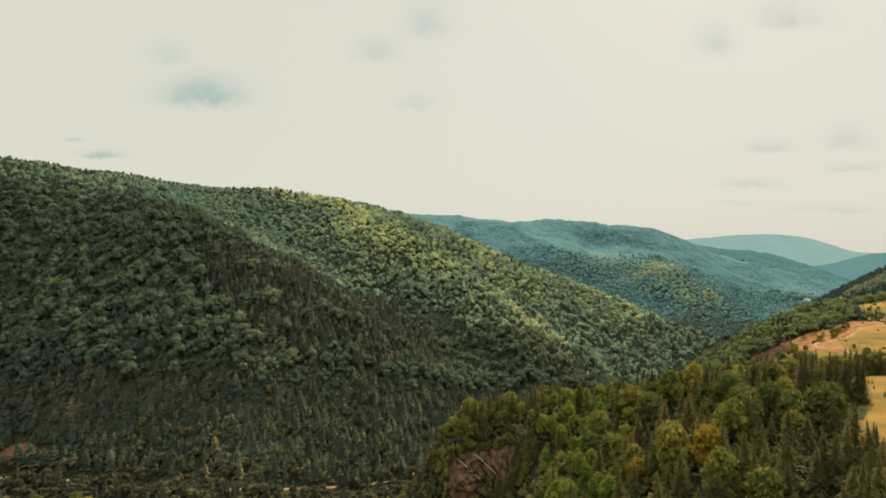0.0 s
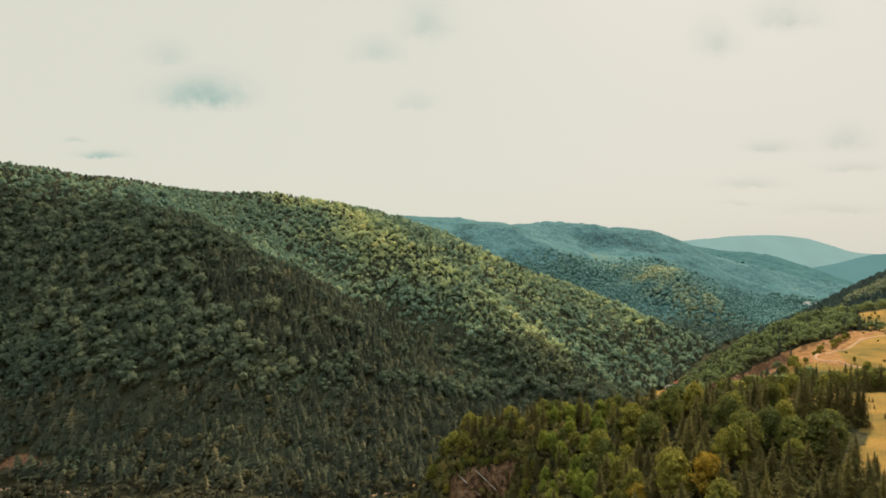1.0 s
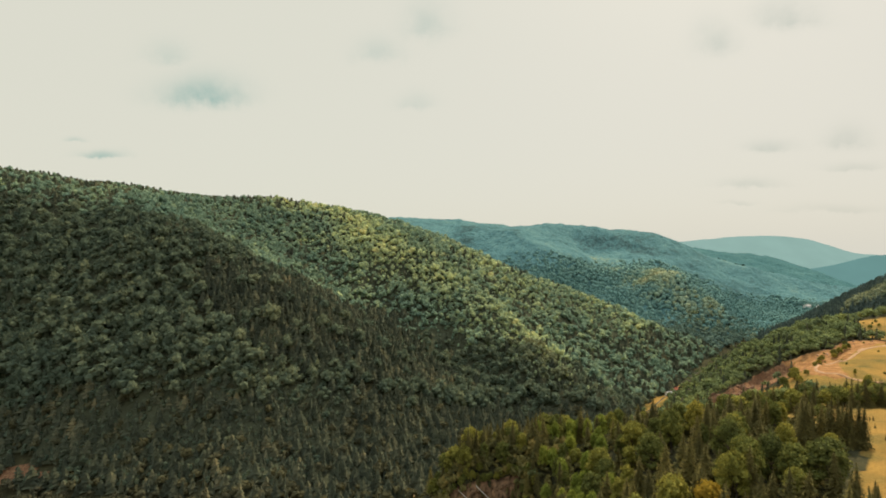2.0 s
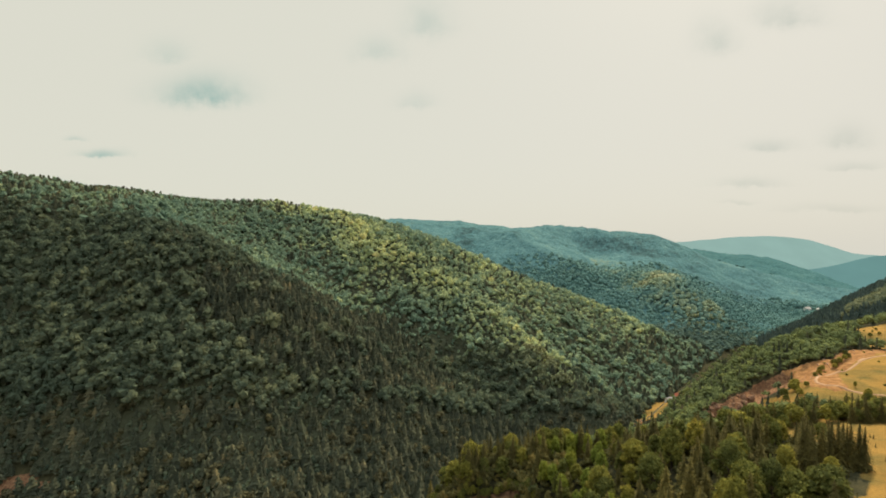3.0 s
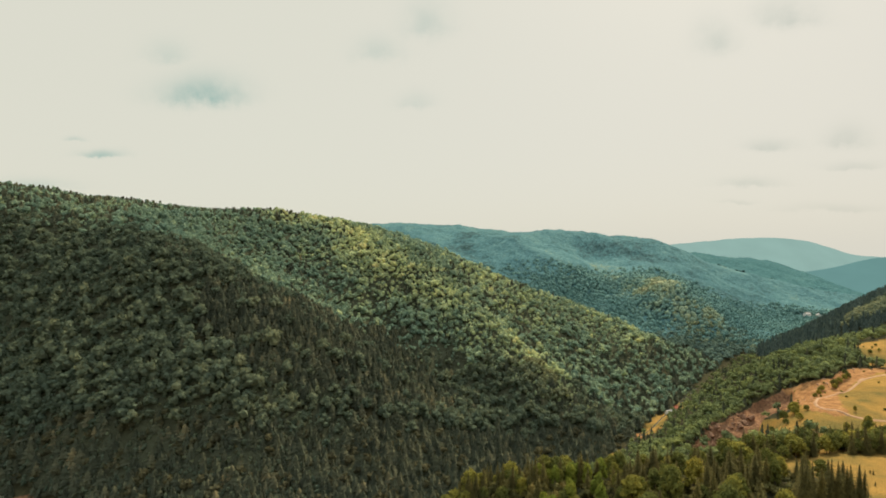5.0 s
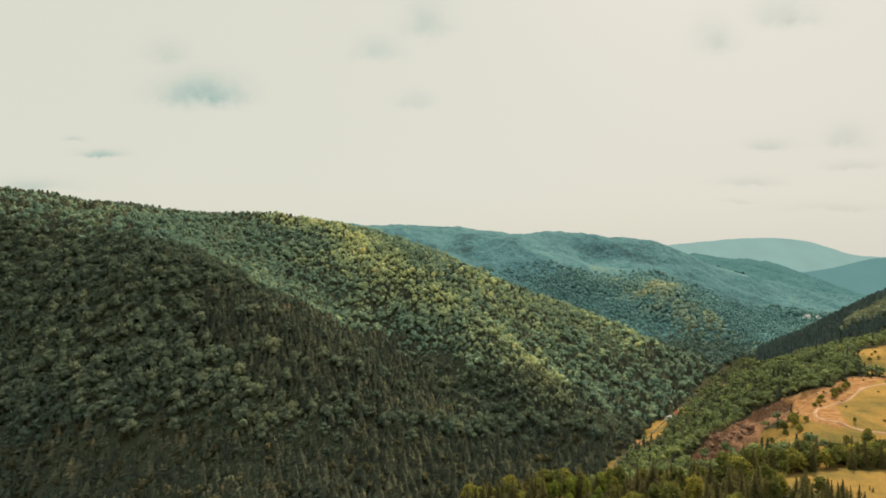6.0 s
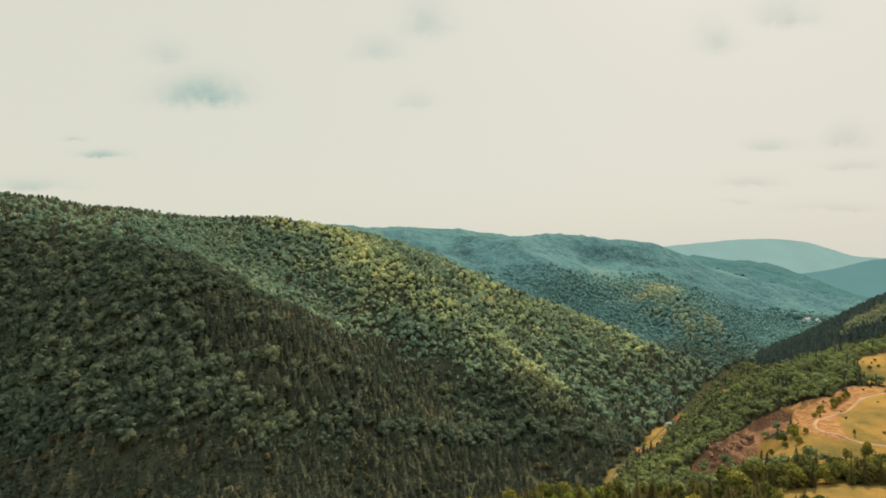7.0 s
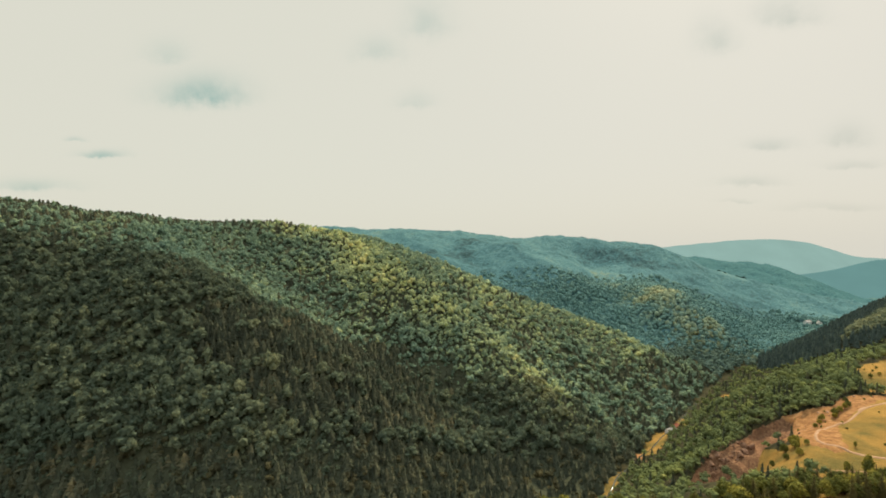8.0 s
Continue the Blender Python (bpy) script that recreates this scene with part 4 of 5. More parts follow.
def planter(kinds, rng):
    """Returns a function that sets a tree of one of these kinds at a place of the plan."""
    used = set()

    def put(x, y, scale, wide=1.0):
        src = kinds[int(rng.integers(0, len(kinds)))]
        m = pose(x, y, float(height(x, y)[0]) - 0.2, rng.uniform(-3, 3), rng.uniform(-3, 3), rng.uniform(0, 360))
        ob = src if src not in used else copy_thing(src, m)
        used.add(src)
        ob.matrix_basis = m @ Matrix.Diagonal((scale * wide, scale * wide, scale, 1))
    return put


def plant_stand():
    rng = np.random.default_rng(5)
    broad_mesh = [broadleaf_near(s) for s in range(60, 66)]
    spruce_mesh = [spruce_near(s) for s in range(70, 74)]
    bush_mesh = [broadleaf_near(s, 0.5) for s in range(66, 70)]
    stand = "trees of the near stand"
    broad = planter([tree_kind("broadleaf_tree", m, "olive green broadleaf tree in the near stand", stand) for m in broad_mesh], rng)
    spruce = planter([tree_kind("spruce_tree", m, "dark green spruce in the near stand", stand) for m in spruce_mesh], rng)
    aspen = planter([tree_kind("aspen_tree", broadleaf_near(k, 0.9, MAT_ASPEN), "slender bright green aspen on the flank of the near stand", "aspens of the near stand") for k in (56, 57, 58)], rng)
    autumn = planter([tree_kind("broadleaf_tree", broadleaf_near(59, 1.0, MAT_AUTUMN), "broadleaf tree turning yellow in the near stand", stand)], rng)
    tall = planter([tree_kind("spruce_tree", m, "tall dark spruce at the edge of the meadow", "tall spruces at the meadow") for m in spruce_mesh], rng)
    row = planter([tree_kind("broadleaf_tree", m, "small green tree in a row below the quarry", "trees below the quarry") for m in bush_mesh], rng)
    rowc = planter([tree_kind("spruce_tree", m, "small spruce in a row below the quarry", "trees below the quarry") for m in spruce_mesh], rng)
    lone = planter([tree_kind("broadleaf_tree", m, "lone dark green tree on the dry meadow", "lone trees on the meadow") for m in broad_mesh[:2]], rng)
    bush = planter([tree_kind("bush", m, "small dark green bush on dry ground", "bushes on the meadow") for m in bush_mesh[:3]], rng)
    sapling = planter([tree_kind("spruce_sapling", m, "small dark spruce sapling on the dry meadow", "saplings on the meadow") for m in spruce_mesh[:2]], rng)
    x, y = scatter(-12, 180, 80, 300, 7.3, rng)
    keep = inside(x, y, NEAR_STAND) & ~bare(x, y)
    for px, py in zip(x[keep], y[keep]):
        firs = 0.85 if py < 145 else 0.55
        if px < 55:
            firs = 0.55
        if 0.38 < px / py < 0.58 and py < 190:
            firs = 0.85
        edge = px > 0.70 * py and py > 136
        if 126 < px < 158 and 165 < py < 196:
            continue
        flank = 0.19 < px / py < 0.36 and py > 115
        if flank and rng.uniform() < 0.55:
            aspen(px, py, rng.uniform(0.6, 0.95), rng.uniform(0.5, 0.75))
        elif rng.uniform() < firs:
            spruce(px, py, rng.uniform(0.6, 0.98) * (0.75 if edge else 1.0), rng.uniform(1.15, 1.45))
        elif px < 60 or py > 215:
            broad(px, py, rng.uniform(0.6, 0.95), rng.uniform(0.65, 0.9))
        else:
            broad(px, py, rng.uniform(0.75, 1.25) * (0.72 if edge else 1.0), rng.uniform(0.65, 0.95))
    # trees crowding the knoll above the cliff
    for k in range(46):
        px = rng.uniform(0, 78)
        py = 255 + rng.uniform(0, 26) + (78 - px) * 0.05
        (spruce if rng.uniform() < 0.7 else broad)(px, py, rng.uniform(0.7, 1.1), rng.uniform(0.8, 1.1))
    # bushes hanging over the cliff, along its foot and on its ledges
    hang = planter([tree_kind("bush", m, "olive bush growing round the cliff", "bushes round the cliff") for m in bush_mesh], rng)
    for k in range(17):
        hang(1 + 2.4 * k + rng.uniform(-1, 1), 253.4 - 0.2 * k + rng.uniform(-1.4, 0.6), rng.uniform(0.22, 0.42), 0.9)
    for k in range(15):
        hang(2 + 2.6 * k + rng.uniform(-1, 1), 240.5 - 0.1 * k + rng.uniform(-2.5, 0.5), rng.uniform(0.18, 0.36), 0.9)
    for px, py, sc in ((23, 243, 0.42), (26, 245, 0.50), (29, 243, 0.55), (32, 244.5, 0.48), (35, 242, 0.55), (37, 244, 0.5), (27, 240.5, 0.45), (33, 239.5, 0.5), (3, 244, 0.42), (5, 247, 0.4), (20, 247.5, 0.34), (9, 249.5, 0.36), (14, 250, 0.34), (18, 250.5, 0.4), (24, 236, 0.6), (27, 237, 0.85), (30, 235, 0.95), (34, 236, 0.9), (37, 238, 0.8), (2, 238, 0.75), (4.5, 235.5, 0.65), (9, 255, 0.6), (13, 254.5, 0.55), (17, 255.5, 0.65), (22, 254, 0.6), (42, 240, 0.85), (45, 243, 0.8), (47, 238, 0.75)):
        spruce(px, py, sc, 1.35)
    for px, py, sc in ((1, 246, 0.4), (2, 250, 0.45), (40, 243, 0.4), (41, 247, 0.45), (38, 249, 0.4), (43, 240, 0.4), (-2, 244, 0.35), (41, 237, 0.5), (44, 246, 0.55), (46, 241, 0.5), (39, 235, 0.45), (12, 253.8, 0.4), (19, 253.5, 0.4)):
        hang(px, py, sc, 0.85)
    # spruces in front of the meadow
    for px, py, sc in ((86, 99, 0.95), (91, 103, 0.85), (96, 106, 0.8), (90, 96, 1.0), (84, 93, 1.05), (99, 111, 0.6), (103, 115, 0.55), (100, 107, 0.75), (97, 102, 0.85), (106, 112, 0.65), (93, 108, 0.7), (110, 118, 0.5), (104, 106, 0.8)):
        spruce(px, py, sc, 1.3)
    for px, py, sc in ((112, 122, 0.42), (118, 130, 0.40), (107, 116, 0.48), (114, 119, 0.40), (121, 134, 0.36), (104, 110, 0.5), (117, 124, 0.36), (110, 113, 0.44)):
        spruce(px, py, sc, 1.3)
    for k in range(34):
        px, py = rng.uniform(62, 116), rng.uniform(84, 126)
        room = (160 - 0.413 * py - float(height(px, py)[0])) / 18
        if px < 0.95 * py and room > 0.25:
            spruce(px, py, min(room, rng.uniform(0.6, 0.95)), 1.3)
    for px, py, sc, wide in ((113, 141, 1.22, 1.0), (108, 146, 1.05, 0.95)):
        broad(px, py, sc, wide)
    for px, py, sc in ((131, 160, 0.5), (136, 166, 0.42), (128, 154, 0.45)):
        broad(px, py, sc, 0.9)
    for px, py, sc in ((77, 139, 1.02), (62, 152, 0.8)):
        autumn(px, py, sc, 0.95)
    vale = planter([tree_kind("broadleaf_tree", m, "olive broadleaf tree on the valley floor", "trees on the valley floor") for m in broad_mesh[:3]], rng)
    for k in range(14):
        vale(rng.uniform(-262, -205), rng.uniform(262, 292), rng.uniform(0.9, 1.35), rng.uniform(0.7, 0.95))
    # tight group of tall spruces at the meadow's edge
    for k in range(20):
        tall(139 + 12 * math.sin(k * 2.1) * math.sqrt(k / 20) + k * 0.25, 181 + 11 * math.cos(k * 2.1) * math.sqrt(k / 20), rng.uniform(0.9, 1.15), 1.1)
    # a row of smaller trees between the meadow and the quarry
    for k in range(116):
        px, py = rng.uniform(152, 264), rng.uniform(243, 264)
        (rowc if rng.uniform() < 0.5 else row)(px, py, rng.uniform(0.5, 0.82), rng.uniform(0.9, 1.3))
    for px, py, sc in ((265, 308, 0.30), (237, 281, 0.50), (245, 276, 0.66), (248, 279, 0.80), (250, 267, 0.52), (256, 263, 0.56), (262, 266, 0.48)):
        lone(px, py, sc, 0.72)
    for px, py, sc in ((306, 374, 0.38), (311, 376, 0.34), (303, 371, 0.30), (322, 381, 0.36), (317, 378, 0.33), (296, 374, 0.32), (290, 369, 0.27), (282, 363, 0.28), (241, 328, 0.50), (235, 330, 0.44), (238, 324, 0.40), (243, 320, 0.27), (230, 309, 0.34), (225, 314, 0.30), (250, 345, 0.32), (220, 320, 0.30), (400, 448, 0.3), (412, 452, 0.25), (425, 470, 0.22)):
        bush(px, py, sc, 1.25)
    # bushes that have come up on the bare earth and the quarry's edges
    for k in range(70):
        px, py = rng.uniform(196, 330), rng.uniform(330, 412)
        at = np.array([px]), np.array([py])
        if inside(*at, EARTH[0])[0] and px > 285 and rng.uniform() < 0.3 or inside(*at, ROCK[0])[0] and py < 372:
            bush(px, py, rng.uniform(0.10, 0.30), 1.3)
    for k in range(26):
        a = rng.uniform(0, 1)
        px, py = 150 + 40 * a + rng.uniform(-3, 22), 156 + 60 * a + rng.uniform(-9, 9)
        if inside(np.array([px]), np.array([py]), MEADOWS[0])[0]:
            sapling(px, py, rng.uniform(0.05, 0.16), 1.3)
    for k in range(22):
        px, py = rng.uniform(235, 330), rng.uniform(280, 350)
        sapling(px, py, rng.uniform(0.04, 0.10), 1.4)
    for k in range(18):
        px, py = rng.uniform(395, 480), rng.uniform(425, 490)
        bush(px, py, rng.uniform(0.08, 0.18), 1.3)
    for k in range(44):
        px, py = rng.uniform(268, 400), rng.uniform(285, 398)
        if px < 0.93 * py + 8:
            bush(px, py, rng.uniform(0.05, 0.13), 1.5)


plant_stand()


# ------------------------------------------------------------ tracks, stream, rocks, logs, houses
def plain_material(name, dark, light, scale=1.5, rough_=0.9, bump=0.4):
    m, nt = material(name)
    n = noise_node(nt, scale, 5.0, 0.6, where(nt))
    finish(nt, ramp_node(nt, n, [(0.3, dark), (0.7, light)]), rough_, n, bump, 0.2)
    return m


MAT_TRACK = plain_material("track_dust", (0.30, 0.175, 0.095), (0.46, 0.285, 0.170), 0.35)
MAT_ROCK = plain_material("quarry_rock", (0.10, 0.052, 0.032), (0.36, 0.205, 0.125), 0.45, 0.9, 0.9)
MAT_CLIFF = plain_material("cliff_rock", (0.014, 0.009, 0.005), (0.235, 0.130, 0.068), 0.33, 0.9, 1.0)
MAT_LOG = plain_material("bare_log", (0.34, 0.29, 0.23), (0.52, 0.46, 0.38), 4.0)
MAT_WALL = plain_material("house_plaster", (0.60, 0.57, 0.52), (0.74, 0.71, 0.66), 0.8)
MAT_TILE = plain_material("roof_tile", (0.16, 0.055, 0.035), (0.28, 0.10, 0.06), 1.2)
MAT_SHEET = plain_material("roof_sheet", (0.28, 0.26, 0.24), (0.38, 0.35, 0.32), 0.8, 0.5)
MAT_GLASS = plain_material("window_glass", (0.02, 0.025, 0.03), (0.03, 0.035, 0.04), 1.0, 0.08, 0.0)
MAT_DOOR = plain_material("door_wood", (0.09, 0.05, 0.03), (0.16, 0.09, 0.05), 3.0)


def water_material():
    m, nt = material("stream_water")
    n = noise_node(nt, 1.2, 4.0, 0.6, where(nt))
    finish(nt, ramp_node(nt, n, [(0.3, (0.03, 0.04, 0.03)), (0.7, (0.10, 0.10, 0.08))]), 0.12, n, 0.35, 0.08)
    return m


MAT_WATER = water_material()


def ribbon(name, line, width, mat, label, category, lift, seed):
    """A strip that follows the ground, with uneven edges."""
    pts = np.array(along([(*p, 0) for p in line], 2.5))[:, :2]
    for _ in range(6):
        pts[1:-1] = (pts[:-2] + 2 * pts[1:-1] + pts[2:]) / 4
    d = np.gradient(pts, axis=0)
    d /= np.linalg.norm(d, axis=1)[:, None]
    side = np.stack([-d[:, 1], d[:, 0]], 1)
    n, cols = len(pts), 5
    rows = []
    for k in range(cols):
        f = k / (cols - 1) - 0.5
        w = width * (1 + 0.25 * rough(pts[:, 0] * 1.0, pts[:, 1] + k * 37, 9, seed))
        p = pts + side * (f * w)[:, None]
        z = height(p[:, 0], p[:, 1]) + lift * (1 - 0.8 * (abs(f) > 0.45)) - (0.5 if abs(f) > 0.45 else 0)
        rows.append(np.column_stack([p, z]))
    v = np.stack(rows, 1).reshape(-1, 3)
    i = (np.arange(n - 1)[:, None] * cols + np.arange(cols - 1)[None]).ravel()
    tris = np.concatenate([np.stack([i, i + cols, i + cols + 1], 1), np.stack([i, i + cols + 1, i + 1], 1)])
    tagged(new(name, mesh_of(name, v, tris, mat, True)), label, category, kind="structure")


ribbon("road_1", [(392, 396), (347, 381), (328, 374), (305, 359), (291, 353), (278, 350), (264, 339), (254, 327), (249, 317), (252, 309), (257, 302), (264, 298), (274, 292), (300, 274)], 2.6, MAT_TRACK, "pale dusty track winding over the dry meadow", "track", 0.5, 1)
ribbon("road_2", [(204, 297), (216, 290), (224, 285), (236, 283), (248, 281), (260, 277), (280, 264)], 2.4, MAT_TRACK, "pale dusty track below the quarry", "track", 0.5, 2)
ribbon("road_3", [(224, 278), (232, 266), (240, 252), (262, 240)], 2.0, MAT_TRACK, "faint dusty track through the meadow", "track", 0.45, 3)
ribbon("road_4", [(-420, 338), (-330, 340), (-285, 338), (-200, 322), (-133, 314), (-108, 315), (-73, 326), (-40, 340), (-20, 356)], 2.6, MAT_TRACK, "narrow pale road along the valley floor", "road", 0.5, 4)
ribbon("stream_water", [p[:2] for p in LAND["stream"][5:11]], 2.0, MAT_WATER, "narrow dark stream on the valley floor", "stream", 0.5, 5)


def rock_mesh(seed, mat):
    """A broken block of stone, about 1 across."""
    rng = np.random.default_rng(seed)
    v, f = ICO2
    v = v.copy()
    for _ in range(9):
        d = rng.normal(0, 1, 3)
        d /= np.linalg.norm(d)
        over = np.maximum(v @ d - rng.uniform(0.45, 0.8), 0)
        v -= over[:, None] * d
    v += rng.normal(0, 0.03, v.shape)
    return mesh_of("rock", v * 0.6, f, mat)


def outcrop(name, label, mat, places, seed):
    """A rock face: blocks set into the slope, under one root."""
    rng = np.random.default_rng(seed)
    shapes = [rock_mesh(seed + k, mat) for k in range(6)]
    x0, y0 = places[0][:2]
    root = tagged(new(name), label, "rock face")
    root.location = (x0, y0, float(height(x0, y0)[0]))
    for px, py, size in places:
        ob = part("rock", shapes[int(rng.integers(0, 6))], root)
        z = float(height(px, py)[0])
        m = pose(px - x0, py - y0, z - root.location.z + size * 0.08, rng.uniform(-25, 25), rng.uniform(-25, 25), rng.uniform(0, 360))
        ob.matrix_basis = m @ Matrix.Diagonal((size * rng.uniform(0.8, 1.3), size * rng.uniform(0.7, 1.1), size * rng.uniform(0.7, 1.3), 1))


def sprinkle(poly, count, small, large, seed):
    rng = np.random.default_rng(seed)
    xs, ys = [p[0] for p in poly], [p[1] for p in poly]
    out = []
    while len(out) < count:
        px, py = rng.uniform(min(xs), max(xs)), rng.uniform(min(ys), max(ys))
        if inside(np.array([px]), np.array([py]), poly)[0]:
            out.append((px, py, small + (large - small) * rng.uniform() ** 2.5))
    return out


outcrop("rock_outcrop", "broken reddish brown rock face of the quarry", MAT_ROCK, sprinkle([(196, 370), (198, 382), (214, 390), (240, 398), (258, 400), (246, 380), (224, 370)], 90, 1.0, 6.0, 81), 82)
outcrop("rock_outcrop", "crumbling orange earth bank with loose stones", plain_material("orange_stone", (0.30, 0.16, 0.09), (0.52, 0.33, 0.21), 0.6), sprinkle([(262, 352), (272, 356), (300, 372), (330, 388), (360, 398), (360, 404), (320, 398), (280, 376)], 60, 0.5, 2.4, 83), 84)


def cliff_point(u, v):
    """A place on the rock wall: u along it, v up it."""
    u, v = np.atleast_1d(np.asarray(u, float)), np.atleast_1d(np.asarray(v, float))
    x = 3 + 36 * u
    yf, yt = 243.5 - 4.0 * u, 253.0 - 3.0 * u
    y = yf + (yt - yf) * (0.3 * v + 0.7 * v ** 2.2)
    zf, zt = height(x, yf) - 1.5, height(x, yt) - 0.2
    z = zf + (zt - zf) * v
    ledge = np.abs(((z + 2 * rough(x, z, 9, 61)) / 4.2) % 1.0 - 0.5)
    out = 3.6 * rough(x, z * 0.25, 5.0, 62) + 2.6 * rough(x, z * 0.4, 2.4, 63) + 0.8 * rough(x, z, 1.0, 64) + 2.0 * ledge + 0.8
    y = y - out * np.minimum(1, np.minimum(v, 1 - v) * 8) * np.minimum(1, np.minimum(u, 1 - u) * 6)
    return np.stack([x, y, z], 1)


def cliff_wall():
    """A steep weathered rock wall with ledges and cracks, let into the slope of the knoll."""
    nu, nv = 120, 46
    u, v = np.meshgrid(np.linspace(0, 1, nu), np.linspace(0, 1, nv))
    i = (np.arange(nv - 1)[:, None] * nu + np.arange(nu - 1)[None]).ravel()
    tris = np.concatenate([np.stack([i, i + 1, i + nu + 1], 1), np.stack([i, i + nu + 1, i + nu], 1)])
    tagged(new("cliff", mesh_of("cliff", cliff_point(u.ravel(), v.ravel()), tris, MAT_CLIFF)), "brown weathered cliff under trees on the knoll", "cliff", kind="structure")


cliff_wall()


def fallen_log(u0, v0, u1, v1):
    a, b = cliff_point(u0, v0)[0] - (0, 1.6, -0.6), cliff_point(u1, v1)[0] - (0, 2.2, -0.4)
    ob = new("fallen_log", mesh_of("log", *tube((0, 0, 0), b - a, 0.22, 0.14, 8), MAT_LOG, True))
    ob.location = a
    tagged(ob, "bare pale fallen tree trunk lying down the cliff", "log", "fallen trunks on the cliff")


fallen_log(0.13, 0.94, 0.43, 0.50)
fallen_log(0.38, 0.95, 0.66, 0.55)


def box(bm, x0, x1, y0, y1, z0, z1):
    v = [bm.verts.new(p) for p in ((x0, y0, z0), (x1, y0, z0), (x1, y1, z0), (x0, y1, z0), (x0, y0, z1), (x1, y0, z1), (x1, y1, z1), (x0, y1, z1))]
    for q in ((3, 2, 1, 0), (4, 5, 6, 7), (0, 1, 5, 4), (1, 2, 6, 5), (2, 3, 7, 6), (3, 0, 4, 7)):
        bm.faces.new([v[k] for k in q])


def solid(name, bm, mat, parent, label=""):
    me = bpy.data.meshes.new(name)
    bm.to_mesh(me)
    bm.free()
    me.materials.append(mat)
    return part(name, me, parent, label)


def house(x, y, turn, long_, deep, high, roof_mat, label, windows=3):
    """A small gabled house with roof, chimney, door and windows."""
    root = tagged(new("house"), label, "house")
    hx, hy = long_ / 2, deep / 2
    rise = deep * 0.36
    bm = bmesh.new()
    box(bm, -hx, hx, -hy, hy, -2.0, high)
    for sx in (-hx, hx):
        bm.faces.new([bm.verts.new(p) for p in ((sx, -hy, high), (sx, hy, high), (sx, 0, high + rise))])
    solid("wall", bm, MAT_WALL, root)
    bm = bmesh.new()
    o, e = 0.6, 0.5
    for s in (-1, 1):
        pts = [(-hx - e, s * (hy + o), high - o * 0.72), (hx + e, s * (hy + o), high - o * 0.72), (hx + e, 0, high + rise), (-hx - e, 0, high + rise)]
        low = [bm.verts.new(p) for p in pts]
        top = [bm.verts.new((p[0], p[1], p[2] + 0.22)) for p in pts]
        bm.faces.new(low[::-1])
        bm.faces.new(top)
        for k in range(4):
            bm.faces.new([low[k], low[(k + 1) % 4], top[(k + 1) % 4], top[k]])
    bmesh.ops.recalc_face_normals(bm, faces=bm.faces)
    roof = solid("roof", bm, roof_mat, root)
    bm = bmesh.new()
    box(bm, hx * 0.4, hx * 0.4 + 0.7, -0.3, 0.5, high, high + rise + 1.0)
    solid("chimney", bm, MAT_TILE, roof)
    for k in range(windows):
        wx = -hx + long_ * (k + 1) / (windows + 1)
        for s in (-1, 1):
            bm = bmesh.new()
            box(bm, wx - 0.5, wx + 0.5, min(s * hy, s * (hy + 0.05)), max(s * hy, s * (hy + 0.05)), high - 1.9, high - 0.6)
            solid("window", bm, MAT_GLASS, root)
    bm = bmesh.new()
    box(bm, hx, hx + 0.06, -0.5, 0.5, 0.0, 2.1)
    solid("door", bm, MAT_DOOR, root)
    root.matrix_basis = pose(x, y, float(height(x, y)[0]) + 0.4, 0, 0, turn)


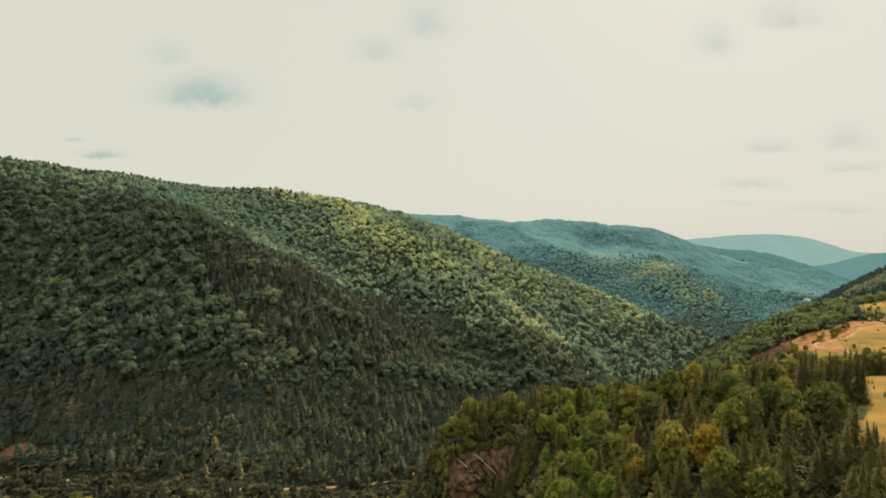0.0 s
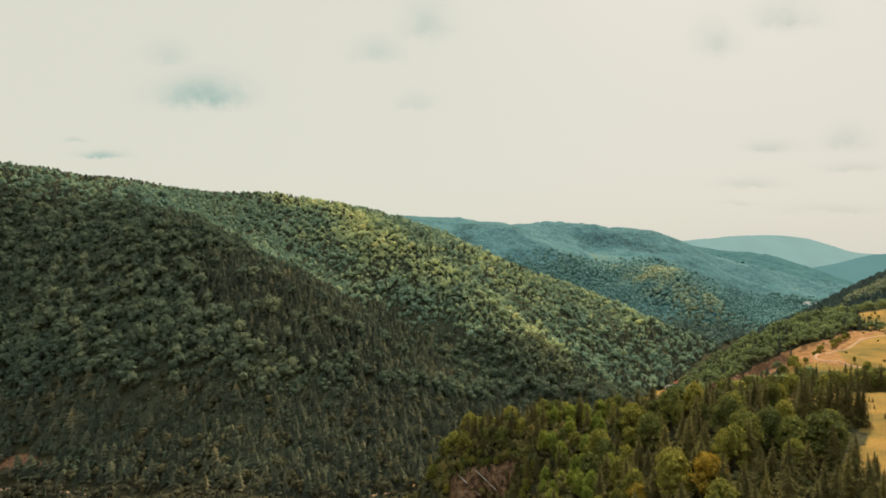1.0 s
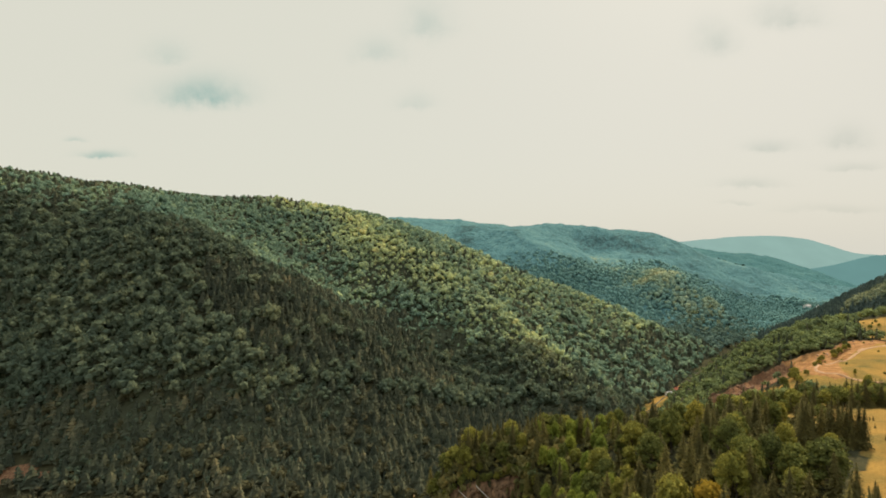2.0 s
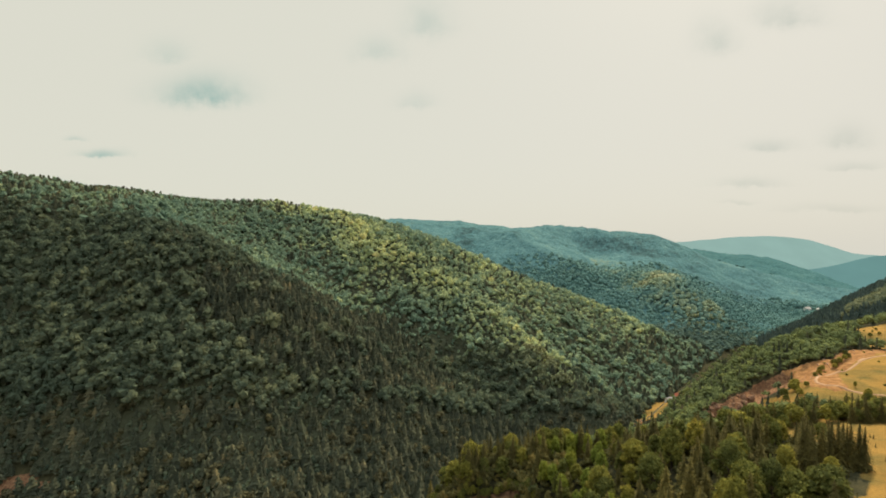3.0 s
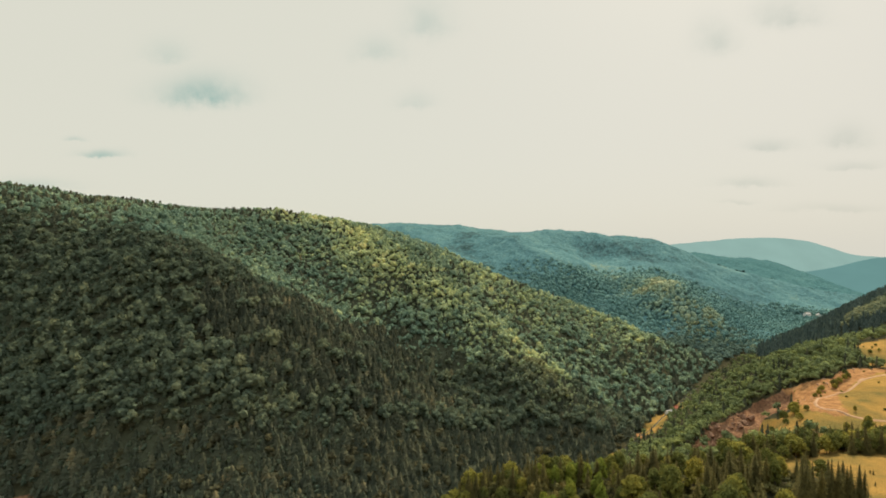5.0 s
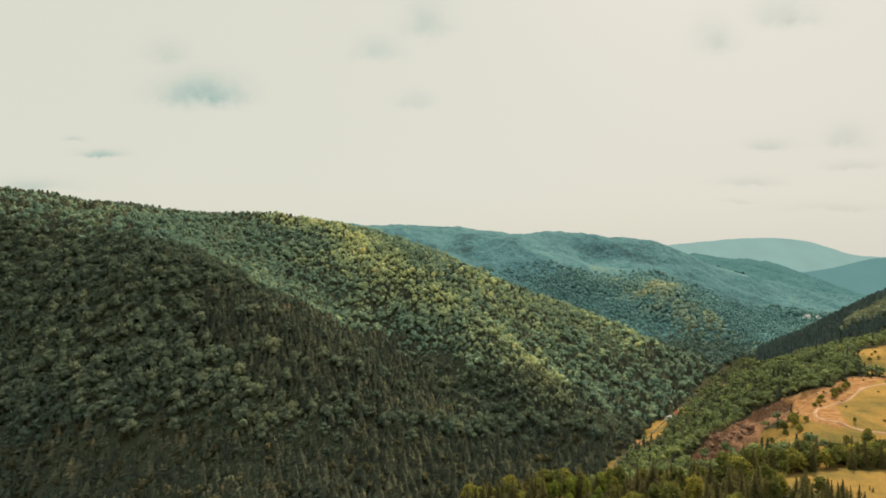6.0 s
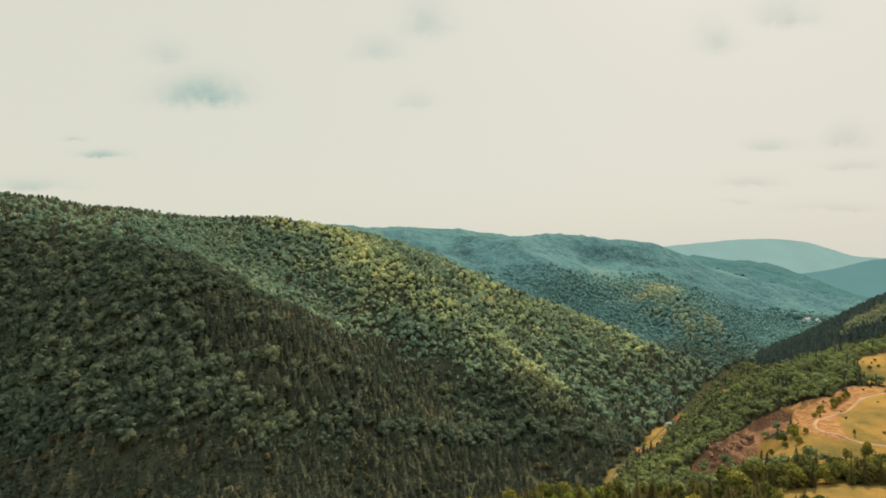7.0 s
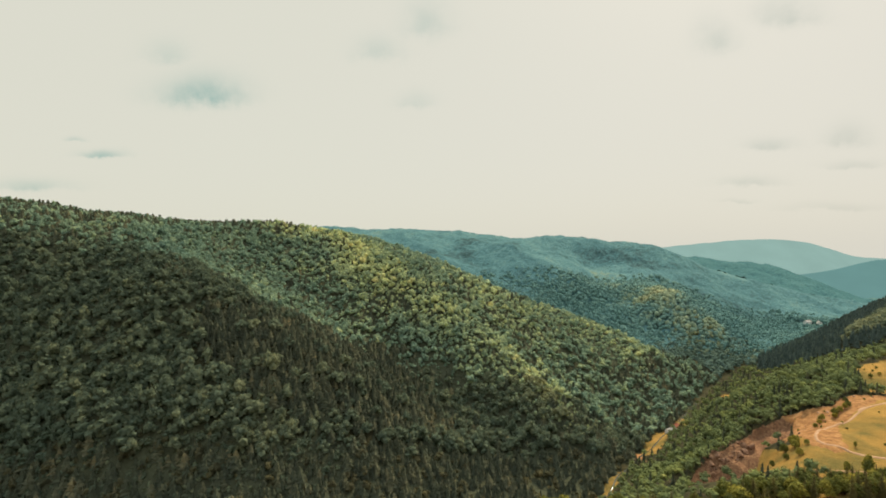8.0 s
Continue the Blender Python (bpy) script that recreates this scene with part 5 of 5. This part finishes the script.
house(281, 594, 25, 10, 5, 2.8, MAT_SHEET, "long low shed with a pale sheet roof by the stream", 4)
house(293, 604, 40, 9, 7, 3.4, MAT_TILE, "small house with a reddish tiled roof by the stream", 2)
house(VILLAGE[0] - 8, VILLAGE[1] + 4, 20, 18, 10, 8.0, MAT_SHEET, "white house of a far village in the valley", 4)
house(VILLAGE[0] + 16, VILLAGE[1] - 6, 60, 17, 10, 7.5, MAT_SHEET, "white house of a far village in the valley", 4)
house(VILLAGE[0] + 6, VILLAGE[1] + 20, 0, 12, 9, 6.5, MAT_TILE, "white house of a far village with tiled roof", 2)


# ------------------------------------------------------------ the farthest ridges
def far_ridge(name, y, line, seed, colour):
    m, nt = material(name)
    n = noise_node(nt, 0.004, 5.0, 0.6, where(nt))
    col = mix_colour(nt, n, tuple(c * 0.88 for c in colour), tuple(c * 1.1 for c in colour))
    # the ridge glows: its daylight and haze are put into the emission colour
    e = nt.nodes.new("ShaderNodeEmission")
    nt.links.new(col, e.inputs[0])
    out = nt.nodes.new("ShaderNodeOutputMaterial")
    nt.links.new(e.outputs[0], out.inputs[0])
    xs = np.arange(line[0][0], line[-1][0], 12.0)
    top = np.interp(xs, [p[0] for p in line], [p[1] for p in line]) + 6 * rough(xs, xs * 0, 90, seed) + 2.5 * rough(xs, xs * 0, 22, seed + 1)
    k = np.ones(9) / 9
    top = np.convolve(np.pad(top, 4, mode="edge"), k, mode="valid") + 1.5 * rough(xs, xs * 0, 18, seed + 2)
    n = len(xs)
    rows = [np.stack([xs, np.full(n, y + (1 - f) * -500.0), top * f - 120 * (1 - f)], 1) for f in (1.0, 0.85, 0.6, 0.3, 0.0)]
    rows.insert(0, np.stack([xs, np.full(n, y + 300.0), top * 0.3], 1))
    v = np.concatenate(rows)
    i = (np.arange(len(rows) - 1)[:, None] * n + np.arange(n - 1)[None]).ravel()
    tris = np.concatenate([np.stack([i, i + 1, i + n + 1], 1), np.stack([i, i + n + 1, i + n], 1)])
    tagged(new("backdrop_" + name, mesh_of(name, v, tris, m, True)), "hazy blue wooded mountain on the horizon, a glowing backdrop", "mountain", kind="structure")


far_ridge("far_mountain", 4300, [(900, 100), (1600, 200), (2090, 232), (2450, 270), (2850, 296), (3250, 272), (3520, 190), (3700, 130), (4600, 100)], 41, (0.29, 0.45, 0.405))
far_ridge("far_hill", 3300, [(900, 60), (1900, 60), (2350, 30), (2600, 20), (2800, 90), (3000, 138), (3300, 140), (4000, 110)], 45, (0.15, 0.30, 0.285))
